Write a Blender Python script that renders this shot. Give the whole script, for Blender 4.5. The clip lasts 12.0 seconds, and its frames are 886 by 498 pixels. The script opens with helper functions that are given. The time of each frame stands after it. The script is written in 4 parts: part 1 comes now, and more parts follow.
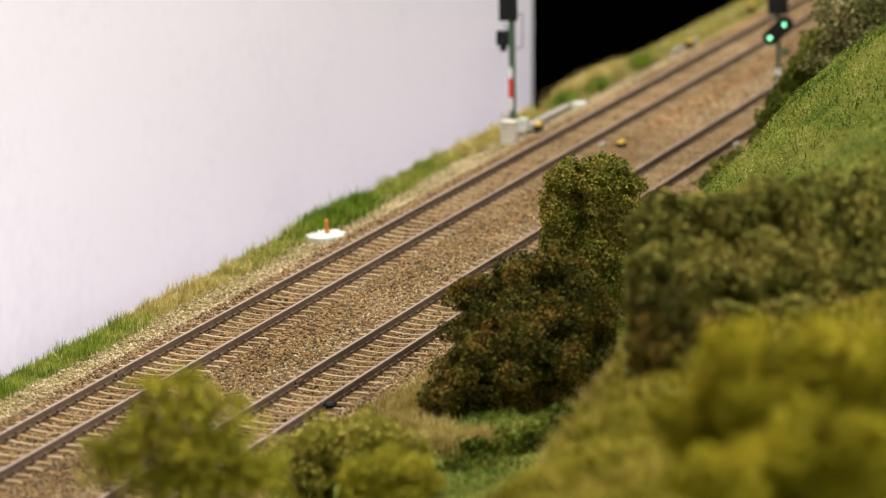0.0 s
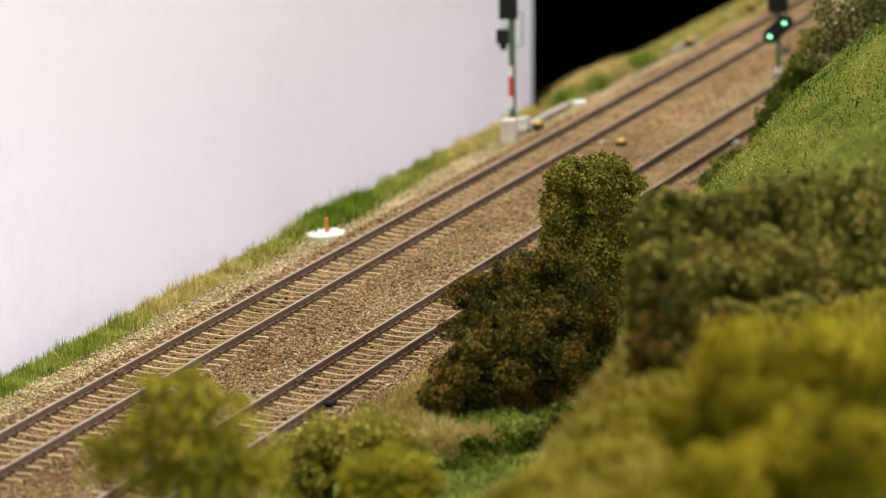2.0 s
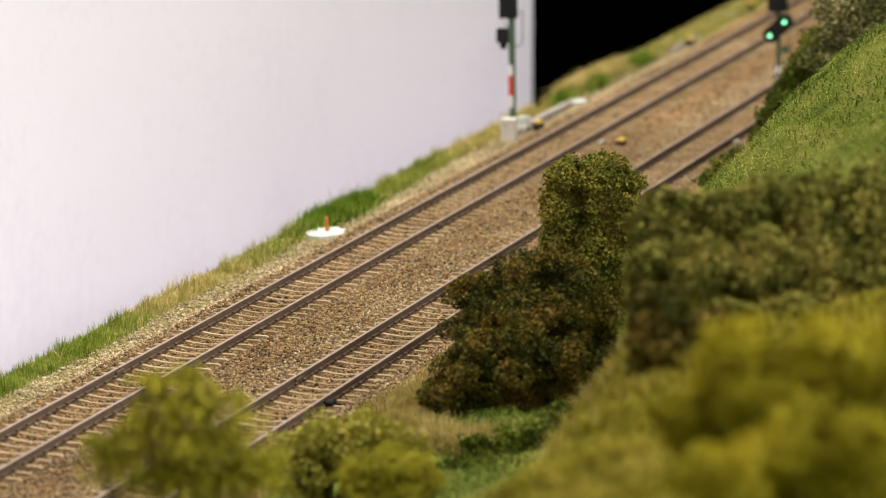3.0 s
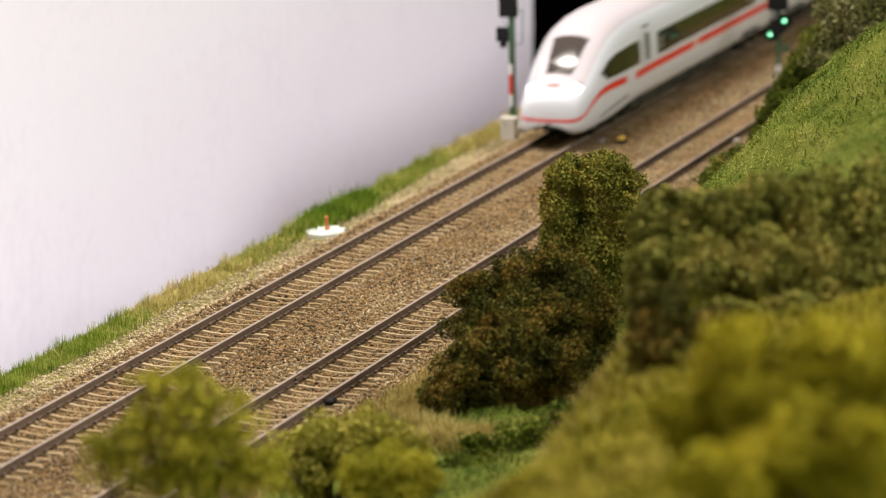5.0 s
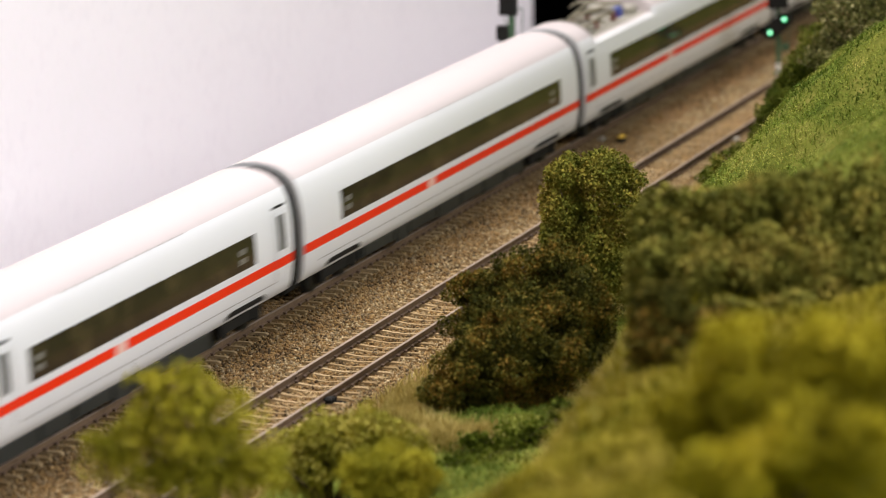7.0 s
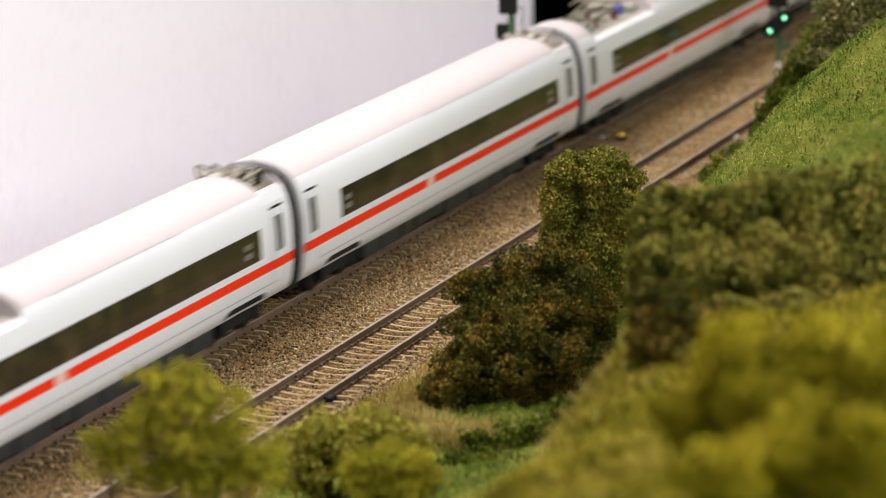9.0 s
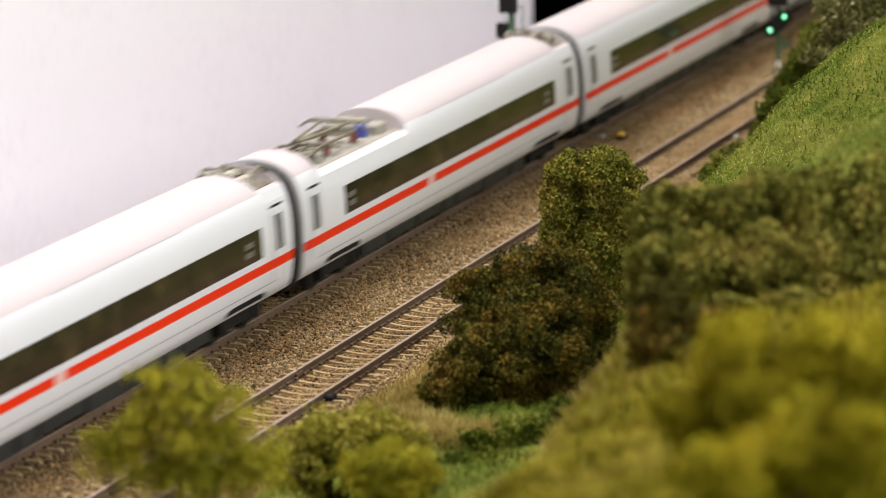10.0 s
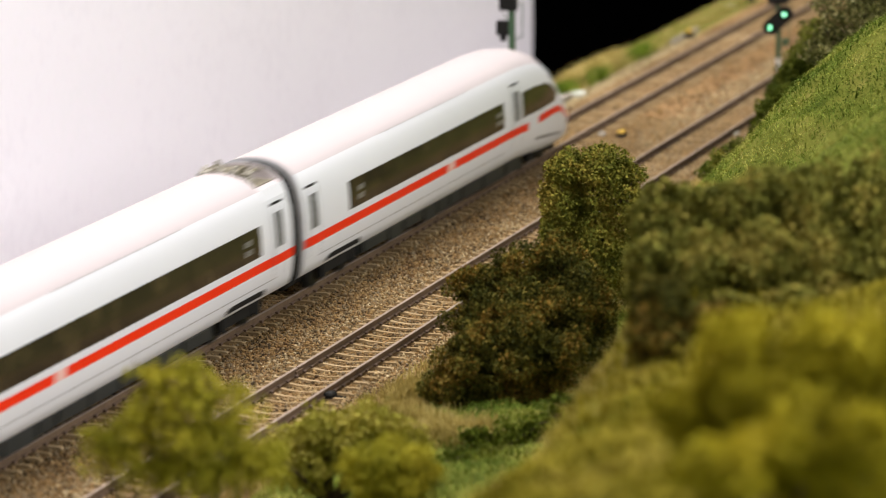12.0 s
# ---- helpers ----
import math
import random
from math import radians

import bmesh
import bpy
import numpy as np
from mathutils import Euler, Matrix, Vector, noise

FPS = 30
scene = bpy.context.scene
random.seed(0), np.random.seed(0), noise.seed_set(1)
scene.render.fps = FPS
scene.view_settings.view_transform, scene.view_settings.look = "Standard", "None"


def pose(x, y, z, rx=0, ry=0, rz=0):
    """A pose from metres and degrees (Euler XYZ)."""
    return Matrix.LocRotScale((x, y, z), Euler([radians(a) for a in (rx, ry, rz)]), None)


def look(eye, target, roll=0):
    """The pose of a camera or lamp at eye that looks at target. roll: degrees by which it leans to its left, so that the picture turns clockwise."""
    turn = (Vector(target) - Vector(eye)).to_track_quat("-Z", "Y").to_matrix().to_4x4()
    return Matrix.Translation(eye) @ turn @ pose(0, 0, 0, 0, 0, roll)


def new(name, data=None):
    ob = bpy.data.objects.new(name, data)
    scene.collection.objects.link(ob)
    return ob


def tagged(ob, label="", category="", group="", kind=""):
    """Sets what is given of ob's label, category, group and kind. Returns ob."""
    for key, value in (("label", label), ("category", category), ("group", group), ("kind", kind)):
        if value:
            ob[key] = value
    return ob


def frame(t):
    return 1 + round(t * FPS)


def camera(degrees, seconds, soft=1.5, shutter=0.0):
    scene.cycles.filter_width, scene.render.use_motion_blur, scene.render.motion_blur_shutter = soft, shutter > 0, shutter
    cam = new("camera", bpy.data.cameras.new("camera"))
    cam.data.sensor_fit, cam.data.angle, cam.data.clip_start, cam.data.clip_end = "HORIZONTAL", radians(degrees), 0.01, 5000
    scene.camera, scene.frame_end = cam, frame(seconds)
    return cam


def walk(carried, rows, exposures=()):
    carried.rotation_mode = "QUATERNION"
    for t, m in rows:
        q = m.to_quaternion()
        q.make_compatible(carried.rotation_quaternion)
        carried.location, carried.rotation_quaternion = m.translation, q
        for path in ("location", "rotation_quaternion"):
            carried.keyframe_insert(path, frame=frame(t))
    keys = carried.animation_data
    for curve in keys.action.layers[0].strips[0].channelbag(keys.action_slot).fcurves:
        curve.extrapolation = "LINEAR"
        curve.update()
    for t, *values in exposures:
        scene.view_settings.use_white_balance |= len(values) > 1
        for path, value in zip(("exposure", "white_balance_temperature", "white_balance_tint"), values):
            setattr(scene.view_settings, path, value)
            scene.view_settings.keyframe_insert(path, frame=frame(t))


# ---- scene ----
# A model railway in true size (1:87, rail gauge 16.5 mm). Lengths below are in millimetres unless a call needs metres.
MM = 0.001
EYE = (0.4472, -1.0, 0.2627)
YAW, PITCH = -0.3049, -0.1846
cam = camera(12.05, 12.0, 1.1, 0.65)
cam.data.dof.use_dof = True
cam.data.dof.focus_distance = 1.30
cam.data.dof.aperture_fstop = 24.0


def aim(sag):
    p = PITCH - sag / 7428.0
    d = Vector((math.sin(YAW) * math.cos(p), math.cos(YAW) * math.cos(p), math.sin(p)))
    return look(EYE, Vector(EYE) + d, -0.05)


# The head of the tripod sags very slowly.
walk(cam, [(t, aim(s)) for t, s in ((0, 0), (1, 0.8), (2, 2.6), (3, 4.2), (4, 5.3), (5, 6.4), (6, 7.8), (7, 9.2), (8, 10.6), (9, 12.0), (10, 13.7), (11, 15.5), (12, 18.0))])

# ---- light ----
world = bpy.data.worlds.new("hall")
scene.world = world
world.use_nodes = True
world.node_tree.nodes["Background"].inputs[0].default_value = (1.0, 0.97, 0.95, 1)
world.node_tree.nodes["Background"].inputs[1].default_value = 0.19


def area_lamp(name, eye, target, sx, sy, watts, colour):
    d = bpy.data.lights.new(name, "AREA")
    d.shape, d.size, d.size_y, d.energy, d.color = "RECTANGLE", sx, sy, watts, colour
    ob = new(name, d)
    ob.matrix_world = look(eye, target)
    return tagged(ob, "fluorescent hall light above the layout or added fill light beside it", "lamp")


area_lamp("hall_or_fill_light", (-0.34, 0.0, 1.15), (0.0, 0.0, 0), 0.07, 0.8, 16.0, (1.0, 0.925, 0.86))
area_lamp("hall_or_fill_light", (-0.47, 0.8, 1.15), (0.0, 0.8, 0), 0.07, 0.9, 22.5, (1.0, 0.925, 0.86))
# Added fill from the right, no hall tube: brightens the backdrop and car sides.
area_lamp("hall_or_fill_light", (1.55, 0.10, 0.85), (0, 0.36, 0.03), 1.4, 0.7, 37.5, (1.0, 0.97, 0.96))


# ---- materials ----
def nodes_of(name, rough=0.6, metal=0.0, spec=0.5):
    m = bpy.data.materials.new(name)
    m.use_nodes = True
    nt = m.node_tree
    b = nt.nodes["Principled BSDF"]
    b.inputs["Roughness"].default_value = rough
    b.inputs["Metallic"].default_value = metal
    b.inputs["Specular IOR Level"].default_value = spec
    return m, nt, b


def ramp(nt, stops):
    r = nt.nodes.new("ShaderNodeValToRGB")
    el = r.color_ramp.elements
    while len(el) < len(stops):
        el.new(0.5)
    for e, (pos, c) in zip(el, stops):
        e.position, e.color = pos, (*c, 1)
    return r


def mottled(name, stops, scale, rough=0.7, metal=0.0, bump=0.0, scale2=None, island=False, spec=0.5, coords="Object", per_object=False):
    """Noise at two scales (or a random tone a piece) through a colour ramp. scale: features per metre."""
    m, nt, b = nodes_of(name, rough, metal, spec)
    tc = nt.nodes.new("ShaderNodeTexCoord")
    n1 = nt.nodes.new("ShaderNodeTexNoise")
    n1.inputs["Scale"].default_value, n1.inputs["Detail"].default_value = scale, 6
    n2 = nt.nodes.new("ShaderNodeTexNoise")
    n2.inputs["Scale"].default_value, n2.inputs["Detail"].default_value = scale2 or scale * 0.12, 3
    nt.links.new(tc.outputs[coords], n1.inputs["Vector"])
    nt.links.new(tc.outputs[coords], n2.inputs["Vector"])
    mix = nt.nodes.new("ShaderNodeMath")
    mix.operation = "ADD"
    half = nt.nodes.new("ShaderNodeMath")
    half.operation = "MULTIPLY_ADD"
    half.inputs[1].default_value, half.inputs[2].default_value = 0.55, -0.03
    nt.links.new(n2.outputs[0], half.inputs[0])
    if island or per_object:
        if island:
            g = nt.nodes.new("ShaderNodeNewGeometry")
            out = g.outputs["Random Per Island"]
        else:
            g = nt.nodes.new("ShaderNodeObjectInfo")
            out = g.outputs["Random"]
        k = nt.nodes.new("ShaderNodeMath")
        k.operation = "MULTIPLY_ADD"
        k.inputs[1].default_value, k.inputs[2].default_value = 0.62, -0.08
        nt.links.new(out, k.inputs[0])
        nt.links.new(k.outputs[0], mix.inputs[0])
    else:
        k = nt.nodes.new("ShaderNodeMath")
        k.operation = "MULTIPLY"
        k.inputs[1].default_value = 0.5
        nt.links.new(n1.outputs[0], k.inputs[0])
        nt.links.new(k.outputs[0], mix.inputs[0])
    nt.links.new(half.outputs[0], mix.inputs[1])
    r = ramp(nt, stops)
    nt.links.new(mix.outputs[0], r.inputs[0])
    nt.links.new(r.outputs[0], b.inputs["Base Color"])
    if bump:
        bp = nt.nodes.new("ShaderNodeBump")
        bp.inputs["Strength"].default_value, bp.inputs["Distance"].default_value = bump, 0.0006
        nt.links.new(n1.outputs[0], bp.inputs["Height"])
        nt.links.new(bp.outputs[0], b.inputs["Normal"])
    return m


def leafy(name, stops, rough=0.8, clump=90, leaf=0.36):
    """Leaves or blades: the tone changes from clump to clump and a little from leaf to leaf."""
    m, nt, b = nodes_of(name, rough, 0.0, 0.06)
    tc = nt.nodes.new("ShaderNodeTexCoord")
    g = nt.nodes.new("ShaderNodeNewGeometry")
    n = nt.nodes.new("ShaderNodeTexNoise")
    n.inputs["Scale"].default_value, n.inputs["Detail"].default_value = clump, 4
    nt.links.new(tc.outputs["Object"], n.inputs["Vector"])
    k = nt.nodes.new("ShaderNodeMath")
    k.operation = "MULTIPLY_ADD"
    k.inputs[1].default_value, k.inputs[2].default_value = leaf, -0.38 - leaf / 2 + 0.17
    nt.links.new(g.outputs["Random Per Island"], k.inputs[0])
    s = nt.nodes.new("ShaderNodeMath")
    s.operation = "MULTIPLY_ADD"
    s.inputs[1].default_value = 1.4
    nt.links.new(n.outputs[0], s.inputs[0])
    nt.links.new(k.outputs[0], s.inputs[2])
    r = ramp(nt, stops)
    nt.links.new(s.outputs[0], r.inputs[0])
    nt.links.new(r.outputs[0], b.inputs["Base Color"])
    return m


M_BALLAST = mottled("ballast_stone", ((0.05, (0.031, 0.025, 0.017)), (0.24, (0.087, 0.058, 0.029)), (0.42, (0.226, 0.136, 0.054)), (0.60, (0.319, 0.207, 0.089)), (0.72, (0.195, 0.156, 0.103)), (0.80, (0.370, 0.267, 0.134)), (0.95, (0.555, 0.423, 0.224))), 1500, 0.9, island=True, scale2=22, spec=0.1)
M_BED = mottled("ballast_bed", ((0.25, (0.096, 0.061, 0.033)), (0.5, (0.257, 0.153, 0.071)), (0.75, (0.450, 0.291, 0.141))), 1600, 0.9, bump=0.9, scale2=30, spec=0.1)
M_SAND = mottled("shoulder_grit", ((0.15, (0.17, 0.13, 0.070)), (0.5, (0.40, 0.315, 0.175)), (0.85, (0.62, 0.51, 0.32))), 1500, 0.9, island=True, scale2=30, spec=0.1)
M_SOIL = leafy("hill_turf", ((0.05, (0.0276, 0.0468, 0.006)), (0.35, (0.0756, 0.0992, 0.012)), (0.62, (0.132, 0.145, 0.024)), (0.92, (0.24, 0.214, 0.06))), 0.95, 70, 0.0)
M_SLEEPER = mottled("weathered_sleeper", ((0.1, (0.225, 0.155, 0.076)), (0.5, (0.324, 0.234, 0.125)), (0.9, (0.414, 0.318, 0.186))), 700, 0.9, spec=0.15, per_object=True, scale2=200)
M_CLIP = mottled("rusty_clip", ((0.2, (0.05, 0.03, 0.02)), (0.8, (0.13, 0.08, 0.05))), 900, 0.8)
M_RAIL = mottled("rusty_rail", ((0.2, (0.075, 0.05, 0.033)), (0.55, (0.145, 0.098, 0.064)), (0.9, (0.21, 0.15, 0.10))), 500, 0.8, scale2=30, spec=0.12)
M_RAILTOP = mottled("worn_rail_head", ((0.2, (0.22, 0.17, 0.135)), (0.8, (0.36, 0.285, 0.23))), 400, 0.6, metal=0.35, scale2=20)
M_WALL = mottled("painted_backdrop", ((0.25, (0.765, 0.74, 0.80)), (0.5, (0.825, 0.80, 0.855)), (0.75, (0.80, 0.79, 0.83))), 160, 0.9, bump=0.12, scale2=14, spec=0.2)
M_BLACK = mottled("black_cloth", ((0.2, (0.0006, 0.0006, 0.0006)), (0.8, (0.0012, 0.0012, 0.0012))), 200, 1.0, spec=0.0)
M_GRASS = leafy("green_grass", ((0.1, (0.07, 0.12, 0.008)), (0.45, (0.15, 0.22, 0.018)), (0.8, (0.27, 0.31, 0.05))))
M_STRAW = leafy("straw_grass", ((0.1, (0.26, 0.21, 0.055)), (0.5, (0.46, 0.37, 0.12)), (0.9, (0.64, 0.53, 0.23))))
M_MEADOW = leafy("hill_grass", ((0.05, (0.0455, 0.0797, 0.011)), (0.35, (0.159, 0.229, 0.0341)), (0.62, (0.314, 0.341, 0.0671)), (0.92, (0.546, 0.479, 0.158))), 0.85, 45, 0.30)
M_TUFT = leafy("dark_tuft", ((0.1, (0.05, 0.095, 0.007)), (0.5, (0.125, 0.20, 0.016)), (0.9, (0.24, 0.31, 0.04))))
M_LEAF_DARK = leafy("dark_leaves", ((0.05, (0.0428, 0.0529, 0.0101)), (0.36, (0.138, 0.149, 0.0227)), (0.58, (0.252, 0.224, 0.0378)), (0.74, (0.23, 0.165, 0.028)), (0.92, (0.605, 0.516, 0.151))))
M_LEAF_LIGHT = leafy("yellow_green_leaves", ((0.05, (0.118, 0.102, 0.00642)), (0.3, (0.247, 0.21, 0.0128)), (0.5, (0.428, 0.379, 0.0235)), (0.85, (0.62, 0.524, 0.0481))), 0.8, 60, 0.3)
M_LEAF_OLIVE = leafy("olive_leaves", ((0.1, (0.074, 0.0799, 0.0147)), (0.45, (0.171, 0.17, 0.0297)), (0.8, (0.327, 0.265, 0.0579))))
# Darker copy of the dark leaves: the shade inside the foliage is in its colour.
M_LEAF_SHADED = leafy("shaded_green_leaves", ((0.05, (0.0171, 0.0214, 0.00535)), (0.36, (0.0556, 0.0588, 0.00963)), (0.60, (0.134, 0.113, 0.0193)), (0.78, (0.224, 0.123, 0.0214)), (1.0, (0.428, 0.332, 0.0857))), 0.8, 90, 0.42)
M_VERGE = mottled("dry_verge", ((0.25, (0.11, 0.11, 0.025)), (0.5, (0.20, 0.185, 0.05)), (0.8, (0.33, 0.28, 0.10))), 700, 0.95, bump=0.5, scale2=30, spec=0.05)
M_LEAF_SPECK = leafy("speckled_leaves", ((0.05, (0.0366, 0.0427, 0.0122)), (0.45, (0.0976, 0.104, 0.0268)), (0.72, (0.244, 0.226, 0.0793)), (0.95, (0.561, 0.512, 0.268))), 0.7, 110, 0.75)
M_COVER = leafy("ground_cover_leaves", ((0.1, (0.0293, 0.0488, 0.0061)), (0.5, (0.104, 0.128, 0.0146)), (0.9, (0.256, 0.244, 0.0427))))
M_COVER_GREEN = leafy("green_cover_leaves", ((0.05, (0.0256, 0.0415, 0.00488)), (0.45, (0.105, 0.14, 0.0122)), (0.9, (0.266, 0.281, 0.0427))), 0.8, 80, 0.45)
M_MOUND = leafy("olive_mound_grass", ((0.05, (0.115, 0.104, 0.00772)), (0.45, (0.251, 0.214, 0.0154)), (0.9, (0.444, 0.357, 0.0676))), 0.85, 60, 0.3)
M_KERB = mottled("grey_concrete", ((0.2, (0.26, 0.24, 0.20)), (0.8, (0.38, 0.35, 0.30))), 300, 0.9, bump=0.3, spec=0.2)
M_LEAF_MID = leafy("moss_green_leaves", ((0.1, (0.205, 0.208, 0.017)), (0.45, (0.34, 0.318, 0.0266)), (0.8, (0.557, 0.485, 0.0509))))
# Leaf colour lightened to make up for the shade that falls on the low bush.
M_LEAF_LIFTED = leafy("shade_lifted_olive_leaves", ((0.1, (0.24, 0.235, 0.035)), (0.45, (0.38, 0.36, 0.055)), (0.8, (0.58, 0.50, 0.12))), 0.8, 120, 0.4)
M_GEAR = mottled("weathered_roof_gear", ((0.2, (0.06, 0.055, 0.04)), (0.8, (0.26, 0.23, 0.16))), 500, 0.6)
M_DECK = mottled("grey_roof_deck", ((0.2, (0.20, 0.195, 0.17)), (0.8, (0.34, 0.32, 0.28))), 300, 0.7)
M_TWIG = mottled("twig_bark", ((0.2, (0.05, 0.035, 0.02)), (0.8, (0.13, 0.09, 0.05))), 800, 0.9)
M_WHITE = mottled("white_body_paint", ((0.1, (0.645, 0.66, 0.705)), (0.9, (0.681, 0.696, 0.737))), 40, 0.36, scale2=8, spec=0.3)
# White paint toned down and pinkish: the warm light from above is in this colour.
M_ROOF = mottled("light_toned_roof_white", ((0.1, (0.50, 0.455, 0.475)), (0.9, (0.55, 0.50, 0.52))), 60, 0.42, scale2=8, spec=0.25)
M_GLASS = mottled("tinted_window", ((0.25, (0.010, 0.008, 0.006)), (0.5, (0.024, 0.018, 0.012)), (0.75, (0.070, 0.052, 0.026))), 60, 0.12, scale2=110, spec=0.12)
M_SCREEN = mottled("windscreen_glass", ((0.2, (0.036, 0.029, 0.025)), (0.8, (0.085, 0.070, 0.062))), 120, 0.10, scale2=45, spec=0.22)
M_RED = mottled("red_stripe_paint", ((0.2, (0.70, 0.020, 0.002)), (0.8, (0.77, 0.030, 0.003))), 60, 0.4, spec=0.2)
M_PINK = mottled("faded_stripe_mark", ((0.2, (0.72, 0.42, 0.38)), (0.8, (0.80, 0.55, 0.50))), 60, 0.4)
M_UNDER = mottled("grey_underframe", ((0.2, (0.008, 0.010, 0.010)), (0.8, (0.024, 0.028, 0.028))), 120, 0.6, scale2=30)
M_DARK = mottled("black_rubber", ((0.2, (0.006, 0.006, 0.006)), (0.8, (0.016, 0.016, 0.015))), 200, 0.8, spec=0.2)
M_GREY = mottled("grey_door_glass", ((0.2, (0.13, 0.13, 0.13)), (0.8, (0.22, 0.22, 0.21))), 60, 0.3)
M_SILVER = mottled("pale_metal", ((0.2, (0.42, 0.40, 0.35)), (0.8, (0.58, 0.55, 0.48))), 400, 0.5)
M_BLUE = mottled("blue_insulator", ((0.2, (0.02, 0.05, 0.28)), (0.8, (0.04, 0.08, 0.4))), 200, 0.4)
M_BRICK = mottled("red_brown_insulator", ((0.2, (0.16, 0.04, 0.025)), (0.8, (0.25, 0.07, 0.04))), 200, 0.5)
M_MAST = mottled("green_mast_paint", ((0.2, (0.03, 0.085, 0.04)), (0.8, (0.07, 0.13, 0.07))), 300, 0.6)
M_MASTWHITE = mottled("white_mast_plate", ((0.2, (0.66, 0.66, 0.64)), (0.8, (0.78, 0.78, 0.76))), 300, 0.6)
M_MASTRED = mottled("red_mast_plate", ((0.2, (0.50, 0.03, 0.02)), (0.8, (0.58, 0.05, 0.035))), 300, 0.6)
M_CONCRETE = mottled("pale_concrete", ((0.2, (0.50, 0.47, 0.40)), (0.8, (0.68, 0.64, 0.56))), 300, 0.85, bump=0.3)
M_PLASTER = mottled("white_plaster_base", ((0.2, (0.46, 0.50, 0.43)), (0.8, (0.64, 0.65, 0.58))), 300, 0.85, bump=0.3)
M_YELLOW = mottled("yellow_magnet_paint", ((0.2, (0.55, 0.33, 0.02)), (0.8, (0.68, 0.44, 0.04))), 300, 0.6)
M_ORANGE = mottled("orange_post_paint", ((0.2, (0.42, 0.10, 0.02)), (0.8, (0.60, 0.18, 0.04))), 500, 0.6)


def glow(name, colour, strength):
    m, nt, b = nodes_of(name, 0.3)
    b.inputs["Base Color"].default_value = (*colour, 1)
    b.inputs["Emission Color"].default_value = (*colour, 1)
    b.inputs["Emission Strength"].default_value = strength
    return m


M_GREENLIGHT = glow("green_signal_light", (0.62, 1.0, 0.88), 5.0)
# Glow colour of the halo round each green lamp.
M_GREENRING = glow("green_signal_halo", (0.0, 0.70, 0.20), 1.0)
M_HEADLIGHT = glow("white_headlight", (1.0, 0.96, 0.98), 6.0)


# ---- building helpers ----
class Geo:
    """Vertices (mm), faces and a material slot for each face."""

    def __init__(self):
        self.v, self.f, self.k = [], [], []

    def add(self, verts, faces, slot=0):
        n = len(self.v)
        self.v += [tuple(p) for p in verts]
        self.f += [tuple(n + i for i in q) for q in faces]
        self.k += [slot] * len(faces)
        return self

    def box(self, x0, x1, y0, y1, z0, z1, slot=0, c=0.0):
        """A box with its upper edges bevelled by c."""
        if c <= 0:
            v = [(x, y, z) for z in (z0, z1) for x, y in ((x0, y0), (x1, y0), (x1, y1), (x0, y1))]
            f = [(3, 2, 1, 0), (4, 5, 6, 7), (0, 1, 5, 4), (1, 2, 6, 5), (2, 3, 7, 6), (3, 0, 4, 7)]
            return self.add(v, f, slot)
        v = [(x, y, z) for z in (z0, z1 - c) for x, y in ((x0, y0), (x1, y0), (x1, y1), (x0, y1))]
        v += [(x0 + c, y0 + c, z1), (x1 - c, y0 + c, z1), (x1 - c, y1 - c, z1), (x0 + c, y1 - c, z1)]
        f = [(3, 2, 1, 0), (8, 9, 10, 11)]
        for o in (0, 4):
            f += [(o + i, o + (i + 1) % 4, o + 4 + (i + 1) % 4, o + 4 + i) for i in range(4)]
        return self.add(v, f, slot)

    def tube(self, a, b, r0, r1=None, n=8, slot=0):
        a, b = Vector(a), Vector(b)
        r1 = r0 if r1 is None else r1
        d = (b - a).normalized()
        s = d.orthogonal().normalized()
        u = d.cross(s)
        v = []
        for p, r in ((a, r0), (b, r1)):
            v += [p + (s * math.cos(2 * math.pi * i / n) + u * math.sin(2 * math.pi * i / n)) * r for i in range(n)]
        f = [(i, (i + 1) % n, n + (i + 1) % n, n + i) for i in range(n)]
        f += [tuple(range(n - 1, -1, -1)), tuple(range(n, 2 * n))]
        return self.add(v, f, slot)

    def grid(self, rows, slot=0, close=False):
        n, m = len(rows), len(rows[0])
        v = [p for r in rows for p in r]
        f = [(i * m + j, i * m + j + 1, (i + 1) * m + j + 1, (i + 1) * m + j) for i in range(n - 1) for j in range(m - 1)]
        return self.add(v, f, slot)

    def mesh(self, name, smooth=False):
        me = bpy.data.meshes.new(name)
        me.from_pydata([(x * MM, y * MM, z * MM) for x, y, z in self.v], [], self.f)
        me.polygons.foreach_set("material_index", self.k)
        if smooth:
            me.polygons.foreach_set("use_smooth", [True] * len(self.f))
        me.update()
        return me


def part(name, geo, mats, parent=None, label="", smooth=False, at=None):
    me = geo if isinstance(geo, bpy.types.Mesh) else geo.mesh(name, smooth)
    mats = mats if isinstance(mats, (list, tuple)) else [mats]
    if not me.materials:
        for m in mats:
            me.materials.append(m)
    ob = new(name, me)
    ob.parent = parent
    if at:
        ob.location = [c * MM for c in at]
    return tagged(ob, label)


def thing(name, at, label, category, group="", rz=0.0, rx=0.0, ry=0.0):
    e = new(name)
    e.empty_display_size = 0.01
    e.matrix_basis = pose(at[0] * MM, at[1] * MM, at[2] * MM, rx, ry, rz)
    return tagged(e, label, category, group)


def smoothstep(a, b, t):
    t = np.clip((np.asarray(t, float) - a) / (b - a), 0, 1)
    return t * t * (3 - 2 * t)


